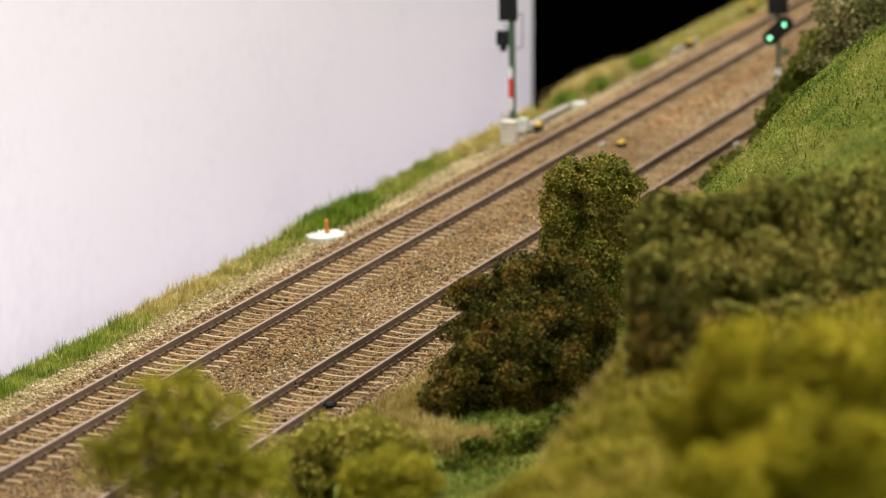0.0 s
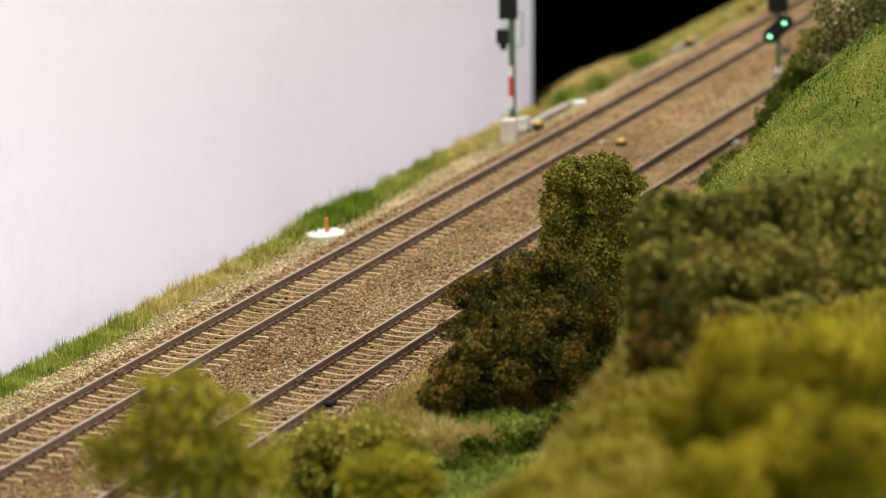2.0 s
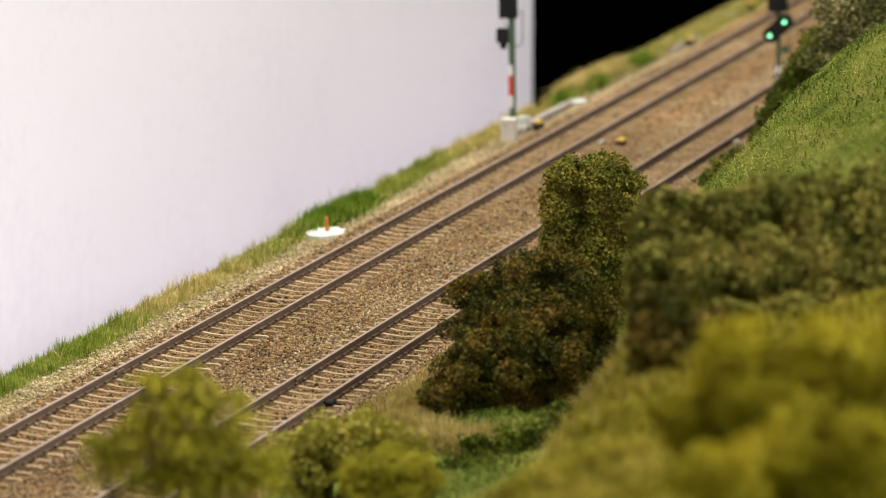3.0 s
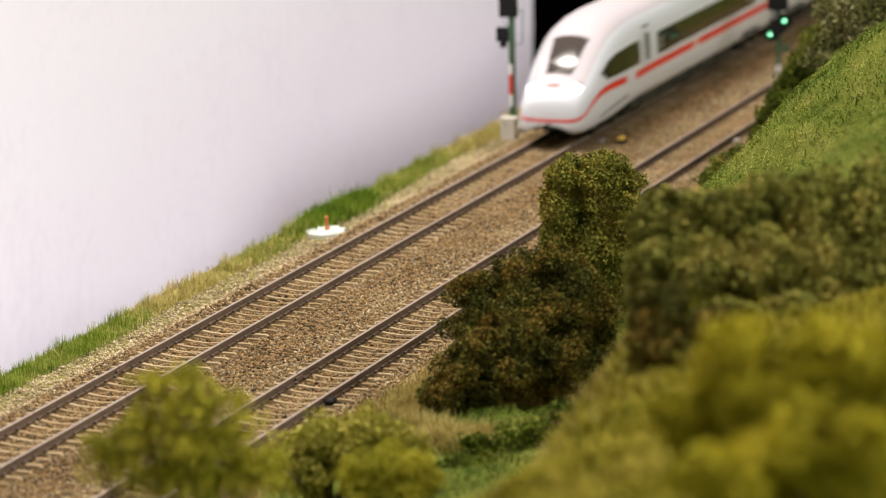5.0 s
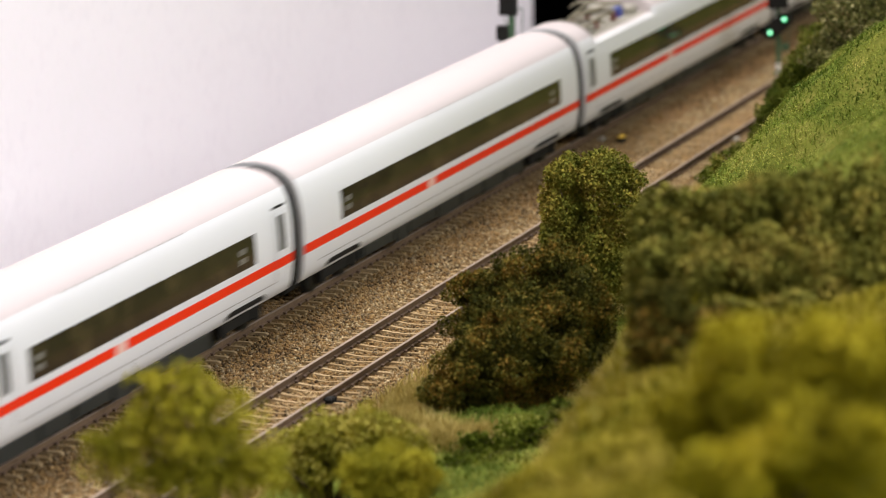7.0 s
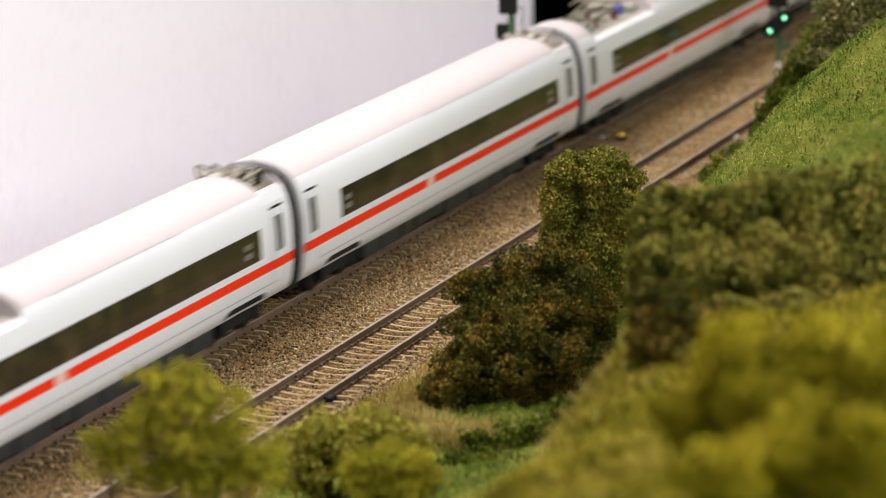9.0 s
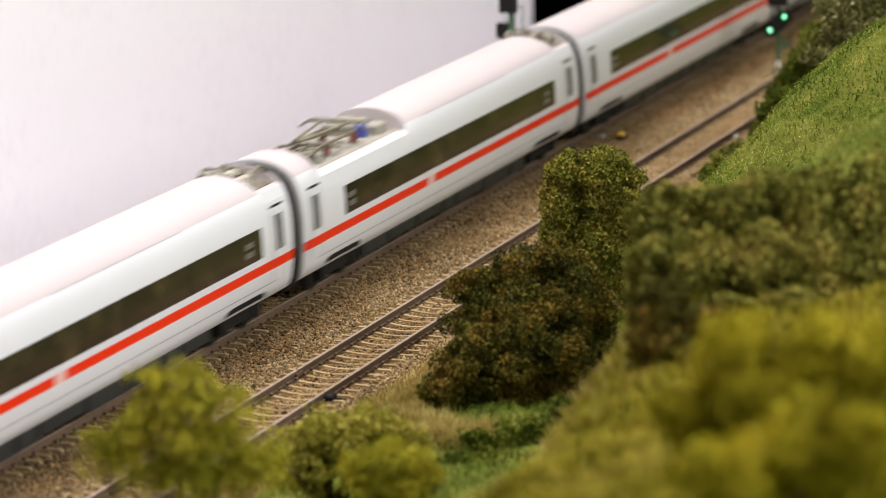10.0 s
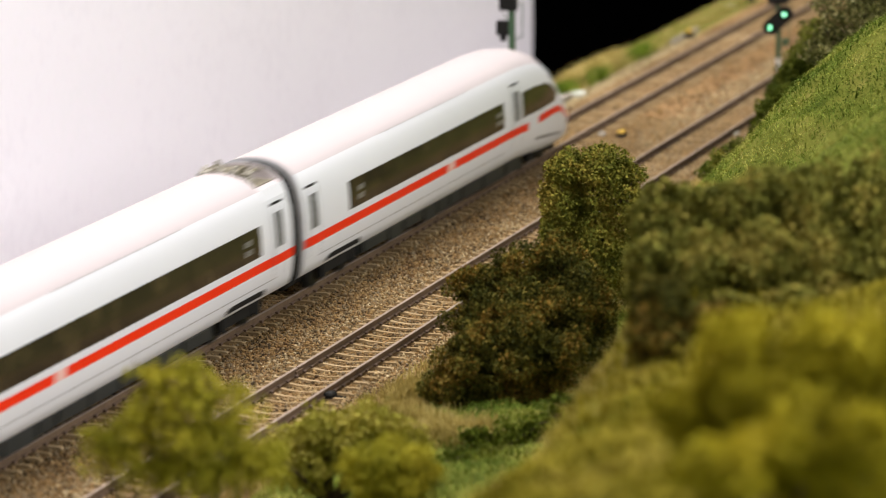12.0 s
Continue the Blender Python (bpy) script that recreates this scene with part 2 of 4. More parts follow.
def lumps(x, y, s):
    return (np.sin(x / s + 1.3 * np.sin(y / s * 0.8)) + np.sin(y / s * 1.17 + 0.9 * np.sin(x / s * 1.3) + 2.0) + 0.6 * np.sin((x + y) / s * 1.9 + 0.5)) / 2.6


D2 = 54.0          # distance between the two track centres
BED = -3.25        # ballast level between the sleepers, below the rail heads


def terrain(x, y):
    """Height of the layout's surface."""
    x, y = np.asarray(x, float), np.asarray(y, float)
    left = -2.5 * smoothstep(-18, -27, x)
    r = np.maximum(x - 74, 0)
    low = 0.12 * np.minimum(r, 88) + 0.55 * np.maximum(r - 88, 0)
    edge = 10.0 * smoothstep(-70, -175, y)
    near = 0.20 * np.clip(x - 88, 0, 80) + 34.0 * smoothstep(168, 201, x - edge) + 0.45 * np.maximum(x - 190, 0)
    near = 80.0 - np.log1p(np.exp((80.0 - near) / 5.0)) * 5.0 + 0.4
    near = np.where(x < 88, 0, np.maximum(near, 0))
    low = low + (near - low) * smoothstep(40, -100, y)
    mid = 0.80 * np.maximum(x - 86, 0)
    rf = np.maximum(x - 83, 0)
    # Beyond rf 68 the slope is out of view, raised to block the fill lamp.
    far = 1.25 * np.minimum(rf, 42) + 0.5 * np.clip(rf - 42, 0, 26) + 0.62 * np.maximum(rf - 68, 0)
    h = low + (mid - low) * smoothstep(90, 280, y)
    h = h + (far - h) * smoothstep(380, 560, y)
    # Unseen hilltop held low so the fill lamp clears it, except far away.
    h = np.minimum(h, 112.0 + 170.0 * smoothstep(330, 450, y) - 600.0 / (6.0 + np.maximum(h - 80.0, 0)) * 0.2)
    h = h + 34.0 * smoothstep(186, 204, x) * smoothstep(246, 208, x) * np.exp(-((y + 28) / 50) ** 2)
    h = h + 46.0 * smoothstep(178, 214, x) * np.exp(-((y - 95) / 70) ** 2) + 10.0 * smoothstep(125, 170, x) * np.exp(-((y - 262) / 60) ** 2)
    h = h + (lumps(x, y, 8.5) * 1.8 + lumps(x + 50, y, 3.7) * 0.9) * smoothstep(100, 150, x) * smoothstep(40, 80, y)
    h = h + lumps(x, y, 19.0) * 2.2 * smoothstep(4, 40, r) + lumps(x, y, 7.0) * 0.35 * smoothstep(0, 6, r)
    return BED + left + h


# ---- setting ----
def build_ground():
    xs = np.concatenate([np.linspace(-46, -30, 6), np.linspace(-28, -16, 13), np.linspace(-10, 70, 9), np.linspace(73, 180, 70), np.linspace(186, 460, 46)])
    ys = np.concatenate([np.linspace(-2400, -960, 16), np.linspace(-900, -420, 18), np.linspace(-400, 700, 320), np.linspace(715, 1700, 50), np.linspace(1760, 5200, 40)])
    g = Geo()
    X, Y = np.meshgrid(xs, ys)
    Z = terrain(X, Y)
    X = np.where(Y > 690, np.maximum(X, -40.0 + 1.5 * np.sin(Y / 31.0) + (X + 46) * 0.02), X)
    Z = terrain(X, Y)
    rows = [[(X[i, j], Y[i, j], Z[i, j]) for j in range(len(xs))] for i in range(len(ys))]
    g.grid(rows)
    mean = [sum(g.v[i][0] for i in f) / 4 for f in g.f]
    g.k = [2 if m < -27 else 0 if m < 82 else 1 for m in mean]
    ob = part("ground", g, [M_BED, M_SOIL, M_VERGE], None, "gravel track bed rising into a grassy hillside", True)
    tagged(ob, kind="structure")


def build_backdrop():
    g = Geo().box(-156, -150, -2400, 1051, -120, 100, 0, 0.5)
    tagged(part("backdrop", g, M_WALL, None, "pale lavender-white painted backdrop board"), kind="structure")
    g = Geo().box(-46.5, -43, -2400, 690, -110, -6.2).box(-37.5, -34, 690, 5200, -110, -6.2)
    tagged(part("baseboard", g, M_TWIG, None, "brown wooden edge of the layout"), kind="structure")
    # Added out of sight: a white reflector that brightens the foot of the backdrop.
    g = Geo().box(-149.5, -47, -2400, 1046, -76, -64, 0, 0.5)
    tagged(part("bounce_board", g, M_WALL, None, "unseen white board bouncing light onto the backdrop"), kind="structure")
    g = Geo().box(-490, -480, 300, 5200, -900, 560)
    tagged(part("wall_dark", g, M_BLACK, None, "black cloth hung behind the layout"), kind="structure")


build_ground()
build_backdrop()


# ---- track ----
SLEEPER_PITCH = 7.2


def sleeper_mesh():
    g = Geo()
    st = [(-15.0, 0.85, -2.5), (-14.3, 1.0, -2.1), (-6.4, 1.0, -2.1), (-3.6, 0.85, -2.5), (0.0, 0.75, -2.72), (3.6, 0.85, -2.5), (6.4, 1.0, -2.1), (14.3, 1.0, -2.1), (15.0, 0.85, -2.5)]
    rows = []
    for x, w, z in st:
        rows.append([(x, -w - 0.12, -4.0), (x, -w * 0.88, z - 0.12), (x, w * 0.88, z - 0.12), (x, w + 0.12, -4.0)])
    g.grid(rows)
    g.add(rows[0], [(0, 1, 2, 3)])
    g.add(rows[-1], [(3, 2, 1, 0)])
    for c in (-8.6, 8.6):
        for s in (-1, 1):
            a, b = sorted((c + s * 0.7, c + s * 1.75))
            g.box(a, b, -0.75, 0.75, -2.3, -1.45, 1, 0.2)
    return g.mesh("sleeper")


def rail_geo(y0, y1):
    prof = [(-1.0, -2.1), (-1.0, -1.85), (-0.28, -1.6), (-0.28, -0.75), (-0.5, -0.6), (-0.5, -0.12), (-0.38, 0.0), (0.38, 0.0), (0.5, -0.12), (0.5, -0.6), (0.28, -0.75), (0.28, -1.6), (1.0, -1.85), (1.0, -2.1)]
    g = Geo()
    n = len(prof)
    v = [(x, y, z) for y in (y0, y1) for x, z in prof]
    g.add(v, [(i, (i + 1) % n, n + (i + 1) % n, n + i) for i in range(n)] + [tuple(range(n)), tuple(range(2 * n - 1, n - 1, -1))])
    g.k = [1 if i == 6 or i == 5 or i == 7 else 0 for i in range(n)] + [0, 0]
    return g


def build_track(xc, cut, label):
    t = thing("railway_track", (xc, 0, 0), label, "railway track", "railway tracks")
    for x, ends in ((-8.6, (-2400, cut, 5200)), (8.6, (-2400, cut + 260, 5200))):
        for a, b in zip(ends, ends[1:]):
            part("rail", rail_geo(a + 0.25, b - 0.25), [M_RAIL, M_RAILTOP], t, at=(x, 0, 0))
        g = Geo()
        for s in (-1, 1):
            g.box(s * 0.75 - 0.22, s * 0.75 + 0.22, ends[1] - 3, ends[1] + 3, -1.7, -0.7, 0, 0.1)
        part("rail_joiner", g, M_RAIL, t, "brown metal rail joiner", at=(x, 0, 0))
    me = sleeper_mesh()
    rnd = random.Random(int(xc) + 3)
    for i in range(-22, 128):
        ob = part("sleeper", me, [M_SLEEPER, M_CLIP], t, at=(rnd.uniform(-0.25, 0.25), i * SLEEPER_PITCH + rnd.uniform(-0.2, 0.2), 0))
        ob.rotation_euler = (0, 0, rnd.uniform(-0.012, 0.012))
    g = Geo()
    tmpl = me
    vs = [tuple(c / MM for c in v.co) for v in tmpl.vertices]
    fs = [tuple(p.vertices) for p in tmpl.polygons]
    ks = [p.material_index for p in tmpl.polygons]
    for i in list(range(-330, -22)) + list(range(128, 720)):
        n = len(g.v)
        g.add([(x, y + i * SLEEPER_PITCH, z) for x, y, z in vs], fs)
        g.k[-len(fs):] = ks
    tagged(part("sleeper_rest", g, [M_SLEEPER, M_CLIP], t), kind="stuff")
    return t


def scatter(name, n, xr, yr, size, mat, label, seed, keep=None, lift=0.0):
    """Many small broken stones lying on the surface, one mesh."""
    rng = np.random.default_rng(seed)
    x, y = rng.uniform(*xr, n), rng.uniform(*yr, n)
    if keep is not None:
        m = keep(x, y, rng)
        x, y = x[m], y[m]
    n = len(x)
    z = terrain(x, y) + lift + rng.uniform(-0.3, 0.45, n)
    base = np.array([(1, 0, 0), (-1, 0, 0), (0, 1, 0), (0, -1, 0), (0, 0, 1), (0, 0, -1)], float)
    tri = np.array([(0, 2, 4), (2, 1, 4), (1, 3, 4), (3, 0, 4), (2, 0, 5), (1, 2, 5), (3, 1, 5), (0, 3, 5)])
    s = (0.45 + 1.05 * rng.uniform(0, 1, (n, 1, 1)) ** 2.2) * size
    v = base[None] * rng.uniform(0.5, 1.35, (n, 6, 1)) + rng.uniform(-0.38, 0.38, (n, 6, 3))
    a = rng.uniform(0, 6.283, n)
    ca, sa = np.cos(a)[:, None], np.sin(a)[:, None]
    vx, vy = v[..., 0] * ca - v[..., 1] * sa, v[..., 0] * sa + v[..., 1] * ca
    v = np.stack([vx, vy, v[..., 2] * 0.75], -1) * s + np.stack([x, y, z], -1)[:, None]
    f = (tri[None] + (np.arange(n) * 6)[:, None, None]).reshape(-1, 3)
    return raw_mesh(name, v.reshape(-1, 3), f, mat, label)


def raw_mesh(name, v, f, mat, label, parent=None):
    me = bpy.data.meshes.new(name)
    f = np.asarray(f)
    k = f.shape[1]
    me.vertices.add(len(v))
    me.vertices.foreach_set("co", (np.asarray(v) * MM).astype(np.float32).ravel())
    me.loops.add(f.size)
    me.loops.foreach_set("vertex_index", f.ravel().astype(np.int32))
    me.polygons.add(len(f))
    me.polygons.foreach_set("loop_start", np.arange(0, f.size, k, dtype=np.int32))
    me.polygons.foreach_set("loop_total", np.full(len(f), k, np.int32))
    me.update(calc_edges=True)
    me.materials.append(mat)
    ob = new(name, me)
    ob.parent = parent
    return tagged(ob, label)


def off_sleepers(x, y, rng):
    """Keep stones out of the rails and mostly off the sleepers."""
    ok = np.ones(len(x), bool)
    for xc in (0.0, D2):
        for r in (-8.6, 8.6):
            ok &= np.abs(x - xc - r) > 1.3
        ph = np.abs((y / SLEEPER_PITCH + 0.5) % 1 - 0.5) * SLEEPER_PITCH
        ok &= ~((np.abs(x - xc) < 15.2) & (ph < 1.15) & (rng.uniform(0, 1, len(x)) < 0.985))
    return ok


def build_ballast():
    tagged(scatter("ballast", 165000, (-20, 74), (-30, 640), 0.60, M_BALLAST, "loose brown and grey ballast stones round the tracks", 5, off_sleepers), kind="stuff")
    tagged(scatter("ballast", 22000, (-20, 72), (640, 1400), 0.8, M_BALLAST, "loose brown ballast stones along the far tracks", 6, off_sleepers), kind="stuff")
    tagged(scatter("grit", 34000, (-35.5, -16), (-30, 900), 0.5, M_SAND, "pale sandy grit on the ballast shoulder", 7, lambda x, y, r: r.uniform(0, 1, len(x)) < 0.25 + 0.75 * smoothstep(-18, -23, x)), kind="stuff")
    tagged(scatter("grit", 36000, (25.5, 45), (-30, 900), 0.5, M_SAND, "pale sandy grit between the tracks", 8, lambda x, y, r: off_sleepers(x, y, r) & (r.uniform(0, 1, len(x)) < smoothstep(25, 33, x) * (0.62 + 0.38 * lumps(x, y, 6.0)))), kind="stuff")
    tagged(scatter("grit", 14000, (14, 40), (-30, 640), 0.38, M_SAND, "fine pale grit sifted among the ballast", 10, lambda x, y, r: off_sleepers(x, y, r) & (lumps(x, y, 9.0) + r.normal(0, 0.4, len(x)) > 0.1)), kind="stuff")
    tagged(scatter("grit", 6000, (66, 76), (60, 700), 0.55, M_SAND, "pale grit at the foot of the bank", 9), kind="stuff")


# ---- plants ----
def blades(name, n, place, length, lean, mat, label, seed, width=0.16, tufted=0.0):
    """Grass blades, each a narrow bent strip. tufted: how much longer they grow in tufts than between them."""
    rng = np.random.default_rng(seed)
    x, y = place(rng, n)
    n = len(x)
    z = terrain(x, y) - 0.3
    a = rng.uniform(0, 6.283, n)
    l = rng.uniform(*length, n) * (1 + tufted * (0.6 * lumps(x, y, 4.5) + 0.6 * lumps(x + 31, y, 10.0)))
    w = width * rng.uniform(0.7, 1.5, n)
    t = rng.normal(0, lean, n)
    dx, dy = np.cos(a), np.sin(a)
    p = np.stack([x, y, z], -1)
    side = np.stack([-dy, dx, 0 * dx], -1) * w[:, None]
    b = np.stack([dx * t * 0.35 * l, dy * t * 0.35 * l, 0.55 * l], -1)
    c = np.stack([dx * t * l, dy * t * l, l * (1 - 0.25 * np.abs(t))], -1)
    v = np.stack([p - side, p + side, p + b + side * 0.7, p + b - side * 0.7, p + c], 1)
    base = np.arange(n)[:, None] * 5
    f = np.concatenate([base + np.array([[0, 1, 2]]), base + np.array([[0, 2, 3]]), base + np.array([[3, 2, 4]])])
    return tagged(raw_mesh(name, v.reshape(-1, 3), f, mat, label), kind="stuff")


def flock(name, n, place, leaf, mat, label, seed):
    """Foam turf: tiny flakes heaped loosely in soft cushions on the surface."""
    rng = np.random.default_rng(seed)
    x, y = place(rng, n)
    n = len(x)
    heap = np.maximum(0.5, 1.6 + 1.5 * lumps(x, y, 3.1) + 0.9 * lumps(x + 17, y + 5, 1.4))
    c = np.stack([x, y, terrain(x, y) + heap * (1 - rng.uniform(0, 1, n) ** 2 * 0.7) + rng.normal(0, 0.25, n)], -1)
    u = rng.normal(size=(n, 3))
    u /= np.linalg.norm(u, axis=1, keepdims=True)
    w = np.cross(u, rng.normal(size=(n, 3)))
    w /= np.linalg.norm(w, axis=1, keepdims=True)
    s = leaf * rng.uniform(0.6, 1.5, (n, 1))
    u, w = u * s, w * s * rng.uniform(0.35, 0.8, (n, 1))
    v = np.stack([c - u, c + w, c + u], 1)
    f = np.arange(n)[:, None] * 3 + np.array([[0, 1, 2]])
    return tagged(raw_mesh(name, v.reshape(-1, 3), f, mat, label), kind="stuff")


def bush(name, base, blobs, n, leaf, mat, label, seed, twigs=14, depth=0.3, ragged=1.0):
    """A bush: stems that fork from its foot, and a crown of small leaves in uneven clumps. blobs: centre and radii, in mm."""
    rng = np.random.default_rng(seed)
    z0 = float(terrain(base[0], base[1]))
    e = thing(name, (base[0], base[1], z0), label, "bush", "bushes on the embankment")
    o = np.array([base[0], base[1], z0])
    B = np.array(blobs, float)
    wgt = (B[:, 3] * B[:, 4] + B[:, 4] * B[:, 5] + B[:, 3] * B[:, 5])
    k = rng.choice(len(B), n, p=wgt / wgt.sum())
    d = rng.normal(size=(n, 3))
    d /= np.linalg.norm(d, axis=1, keepdims=True)
    ph = rng.uniform(0, 6.28, (len(B), 6))[k]
    bump = 0.13 * (np.sin(5 * d[:, 0] + ph[:, 0]) + np.sin(6 * d[:, 1] + ph[:, 1]) + np.sin(5.5 * d[:, 2] + ph[:, 2])) + 0.05 * (np.sin(13 * d[:, 0] + ph[:, 3]) + np.sin(12 * d[:, 1] + ph[:, 4]) + np.sin(14 * d[:, 2] + ph[:, 5]))
    r = 1 - np.abs(rng.normal(0, depth, n)) + ragged * bump + rng.uniform(-0.04, 0.07, n)
    c = B[k, :3] + d * r[:, None] * B[k, 3:]
    c = c[c[:, 2] > terrain(c[:, 0], c[:, 1]) + 0.2] - o
    n = len(c)
    u = rng.normal(size=(n, 3))
    u /= np.linalg.norm(u, axis=1, keepdims=True)
    w = np.cross(u, rng.normal(size=(n, 3)))
    w /= np.linalg.norm(w, axis=1, keepdims=True)
    s = leaf * rng.uniform(0.5, 1.25, (n, 1))
    u, w = u * s, w * s * rng.uniform(0.45, 0.8, (n, 1))
    nn = np.cross(u, w) / s * 0.35
    v = np.stack([c - u, c + w - nn, c + u * 0.9, c - w - nn], 1)
    q = np.arange(n)[:, None] * 4
    f = np.concatenate([q + np.array([[0, 1, 2]]), q + np.array([[0, 2, 3]])])
    raw_mesh("crown", v.reshape(-1, 3), f, mat, "", e)
    g = Geo()
    for i in range(twigs):
        b = B[i % len(B)]
        tip = Vector(b[:3] - o) + Vector(rng.uniform(-0.55, 0.55, 3) * b[3:])
        if tip.z < 1:
            tip.z = 1 + abs(tip.z) * 0.2
        foot = Vector((rng.uniform(-1.5, 1.5), rng.uniform(-1.5, 1.5), -0.8))
        knee = foot.lerp(tip, 0.5) + Vector(rng.uniform(-1.5, 1.5, 3))
        g.tube(foot, knee, 0.7, 0.45, 5).tube(knee, tip, 0.45, 0.15, 5)
        for j in range(2):
            g.tube(knee.lerp(tip, 0.4), tip + Vector(rng.uniform(-4, 4, 3)), 0.25, 0.1, 4)
    part("trunk", g, M_TWIG, e, "thin brown forked stems")
    return e


# ---- train ----
HALF = [(13.6, 7.6), (15.0, 8.6), (16.0, 11.6), (16.5, 17.0), (16.5, 24.0), (16.2, 29.0), (15.6, 33.5), (14.5, 37.6), (12.9, 40.8), (10.6, 43.0), (7.6, 44.6), (4.0, 45.6), (0.0, 46.0)]
END = 5.2          # from the coupling to the end of the body
HZ = [z for _, z in HALF]
NOSE_S = [0.0, 0.35, 1.0, 2.2, 5.0, 8.0, 12.0, 17.0, 24.0, 32.0, 40.0, 50.0, 62.0, 80.0]
NOSE_W = [4.6, 7.2, 9.3, 11.0, 12.6, 13.3, 13.9, 14.5, 15.1, 15.6, 16.0, 16.3, 16.45, 16.5]
NOSE_T = [13.2, 15.4, 17.4, 19.4, 21.6, 23.0, 25.0, 28.0, 33.0, 38.0, 41.4, 44.0, 45.4, 46.0]
NOSE_B = [7.6, 6.6, 5.7, 4.9, 4.4, 4.3, 4.3, 4.4, 4.6, 4.8, 5.2, 5.8, 6.6, 7.6]


def surf(s, z, side, nosed, lift=0.0):
    """The point of the car's skin at s from its end, where the plain profile has the height z."""
    x = float(np.interp(z, HZ, [a for a, _ in HALF]))
    w, top, bot = 16.5, 46.0, 7.6
    if nosed and s < 80:
        w, top, bot = (float(np.interp(s, NOSE_S, q)) for q in (NOSE_W, NOSE_T, NOSE_B))
        f = (z - 7.6) / 38.4
        return Vector((side * x * w / 16.5, s, bot + f * (top - bot)))
    return Vector((side * x, s, z))


def plain(s, z):
    """The height in the plain profile that lies at the true height z of the nose at s."""
    top, bot = float(np.interp(s, NOSE_S, NOSE_T)), float(np.interp(s, NOSE_S, NOSE_B))
    return min(max(7.6 + 38.4 * (z - bot) / (top - bot), 7.6), 46.0)


def lifted(s, z, side, nosed, lift):
    p = surf(s, z, side, nosed)
    a = surf(s + 0.4, z, side, nosed) - surf(max(s - 0.4, 0), z, side, nosed)
    z1, z0 = min(z + 0.4, 46.0), max(z - 0.4, 7.6)
    b = surf(s, z1, side, nosed) - surf(s, z0, side, nosed)
    n = a.cross(b)
    if z > 45.9:
        n = Vector((0, -a.z, a.y))
    n = n.normalized() * (1 if n.length else 0)
    if n.x * side < -0.01 or (abs(n.x) <= 0.01 and n.z < 0):
        n = -n
    return p + n * lift


def skin_patch(g, ss, lo, hi, nosed, sides=(1, -1), lift=0.12, nz=3, slot=0):
    """A thin plate on the skin between the heights lo(s) and hi(s)."""
    for side in sides:
        rows = []
        for s in ss:
            a, b = (lo(s) if callable(lo) else lo), (hi(s) if callable(hi) else hi)
            rows.append([lifted(s, a + (b - a) * i / nz, side, nosed, lift) for i in range(nz + 1)])
        if side > 0:
            rows = [r[::-1] for r in rows]
        g.grid(rows, slot)
    return g


def steps(a, b, d=12.0):
    n = max(2, int(abs(b - a) / d) + 1)
    return [a + (b - a) * i / n for i in range(n + 1)]


def car_body(length, nosed, wells):
    g = Geo()
    ss = ([s for s in NOSE_S] if nosed else [END])
    marks = [length - END]
    for a, b, _ in wells:
        marks += [a - 0.3, a, b, b + 0.3]
    ss = sorted(set(ss + marks + [100 + 25 * i for i in range(9) if 100 + 25 * i < length - 4] + ([20, 40, 60] if not nosed else [])))
    rows = []
    for s in ss:
        cap = min([c for a, b, c in wells if a <= s <= b] + [99])
        ring = []
        for side, pts in ((-1, HALF), (1, HALF[::-1][1:])):
            for _, z in pts:
                p = surf(s, z, side, nosed)
                ring.append((p.x, p.y, min(p.z, cap)))
        rows.append(ring)
    g.grid(rows)
    m = len(rows[0])
    # Slot 1: upper faces, whose colour carries the overhead light.
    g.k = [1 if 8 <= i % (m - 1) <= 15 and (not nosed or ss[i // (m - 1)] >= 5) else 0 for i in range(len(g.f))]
    g.add(rows[0], [tuple(range(m))])
    g.add(rows[-1], [tuple(range(m - 1, -1, -1))])
    # floor
    g.add([rows[0][0], rows[0][-1], rows[-1][-1], rows[-1][0]], [(0, 1, 2, 3)])
    me = g.mesh("body")
    smooth = []
    for p in me.polygons:
        y = sum(me.vertices[i].co.y for i in p.vertices) / len(p.vertices) / MM
        z = max(me.vertices[i].co.z for i in p.vertices) / MM
        deck = any(u - 0.5 <= y <= w + 0.5 and z > c - 4 for u, w, c in wells)
        smooth.append(len(p.vertices) == 4 and not deck)
    me.polygons.foreach_set("use_smooth", smooth)
    return me


def bogie(parent, y):
    g = Geo()
    for s in (-1, 1):
        g.box(s * 12.6 - 1.0, s * 12.6 + 1.0, y - 17, y + 17, 4.4, 7.6, 0, 0.4)
        for k in (-14.4, 14.4):
            g.box(s * 13.0 - 1.1, s * 13.0 + 1.1, y + k - 3, y + k + 3, 3.6, 8.6, 0, 0.5)
        g.tube((s * 13.4, y - 4, 8.8), (s * 13.4, y + 4, 8.8), 1.6, None, 8)
    g.box(-11, 11, y - 5, y + 5, 5, 9.6)
    b = part("bogie", g, M_DARK, parent, "black bogie frame")
    for k in (-14.4, 14.4):
        w = Geo()
        for s in (-1, 1):
            w.tube((s * 7.6, y + k, 5.35), (s * 10.2, y + k, 5.35), 5.3, None, 18)
            w.tube((s * 7.0, y + k, 5.35), (s * 7.6, y + k, 5.35), 5.9, None, 18)
        w.tube((-8, y + k, 5.35), (8, y + k, 5.35), 1.2, None, 8)
        part("wheelset", w, M_UNDER, b, "dark steel wheels on an axle")


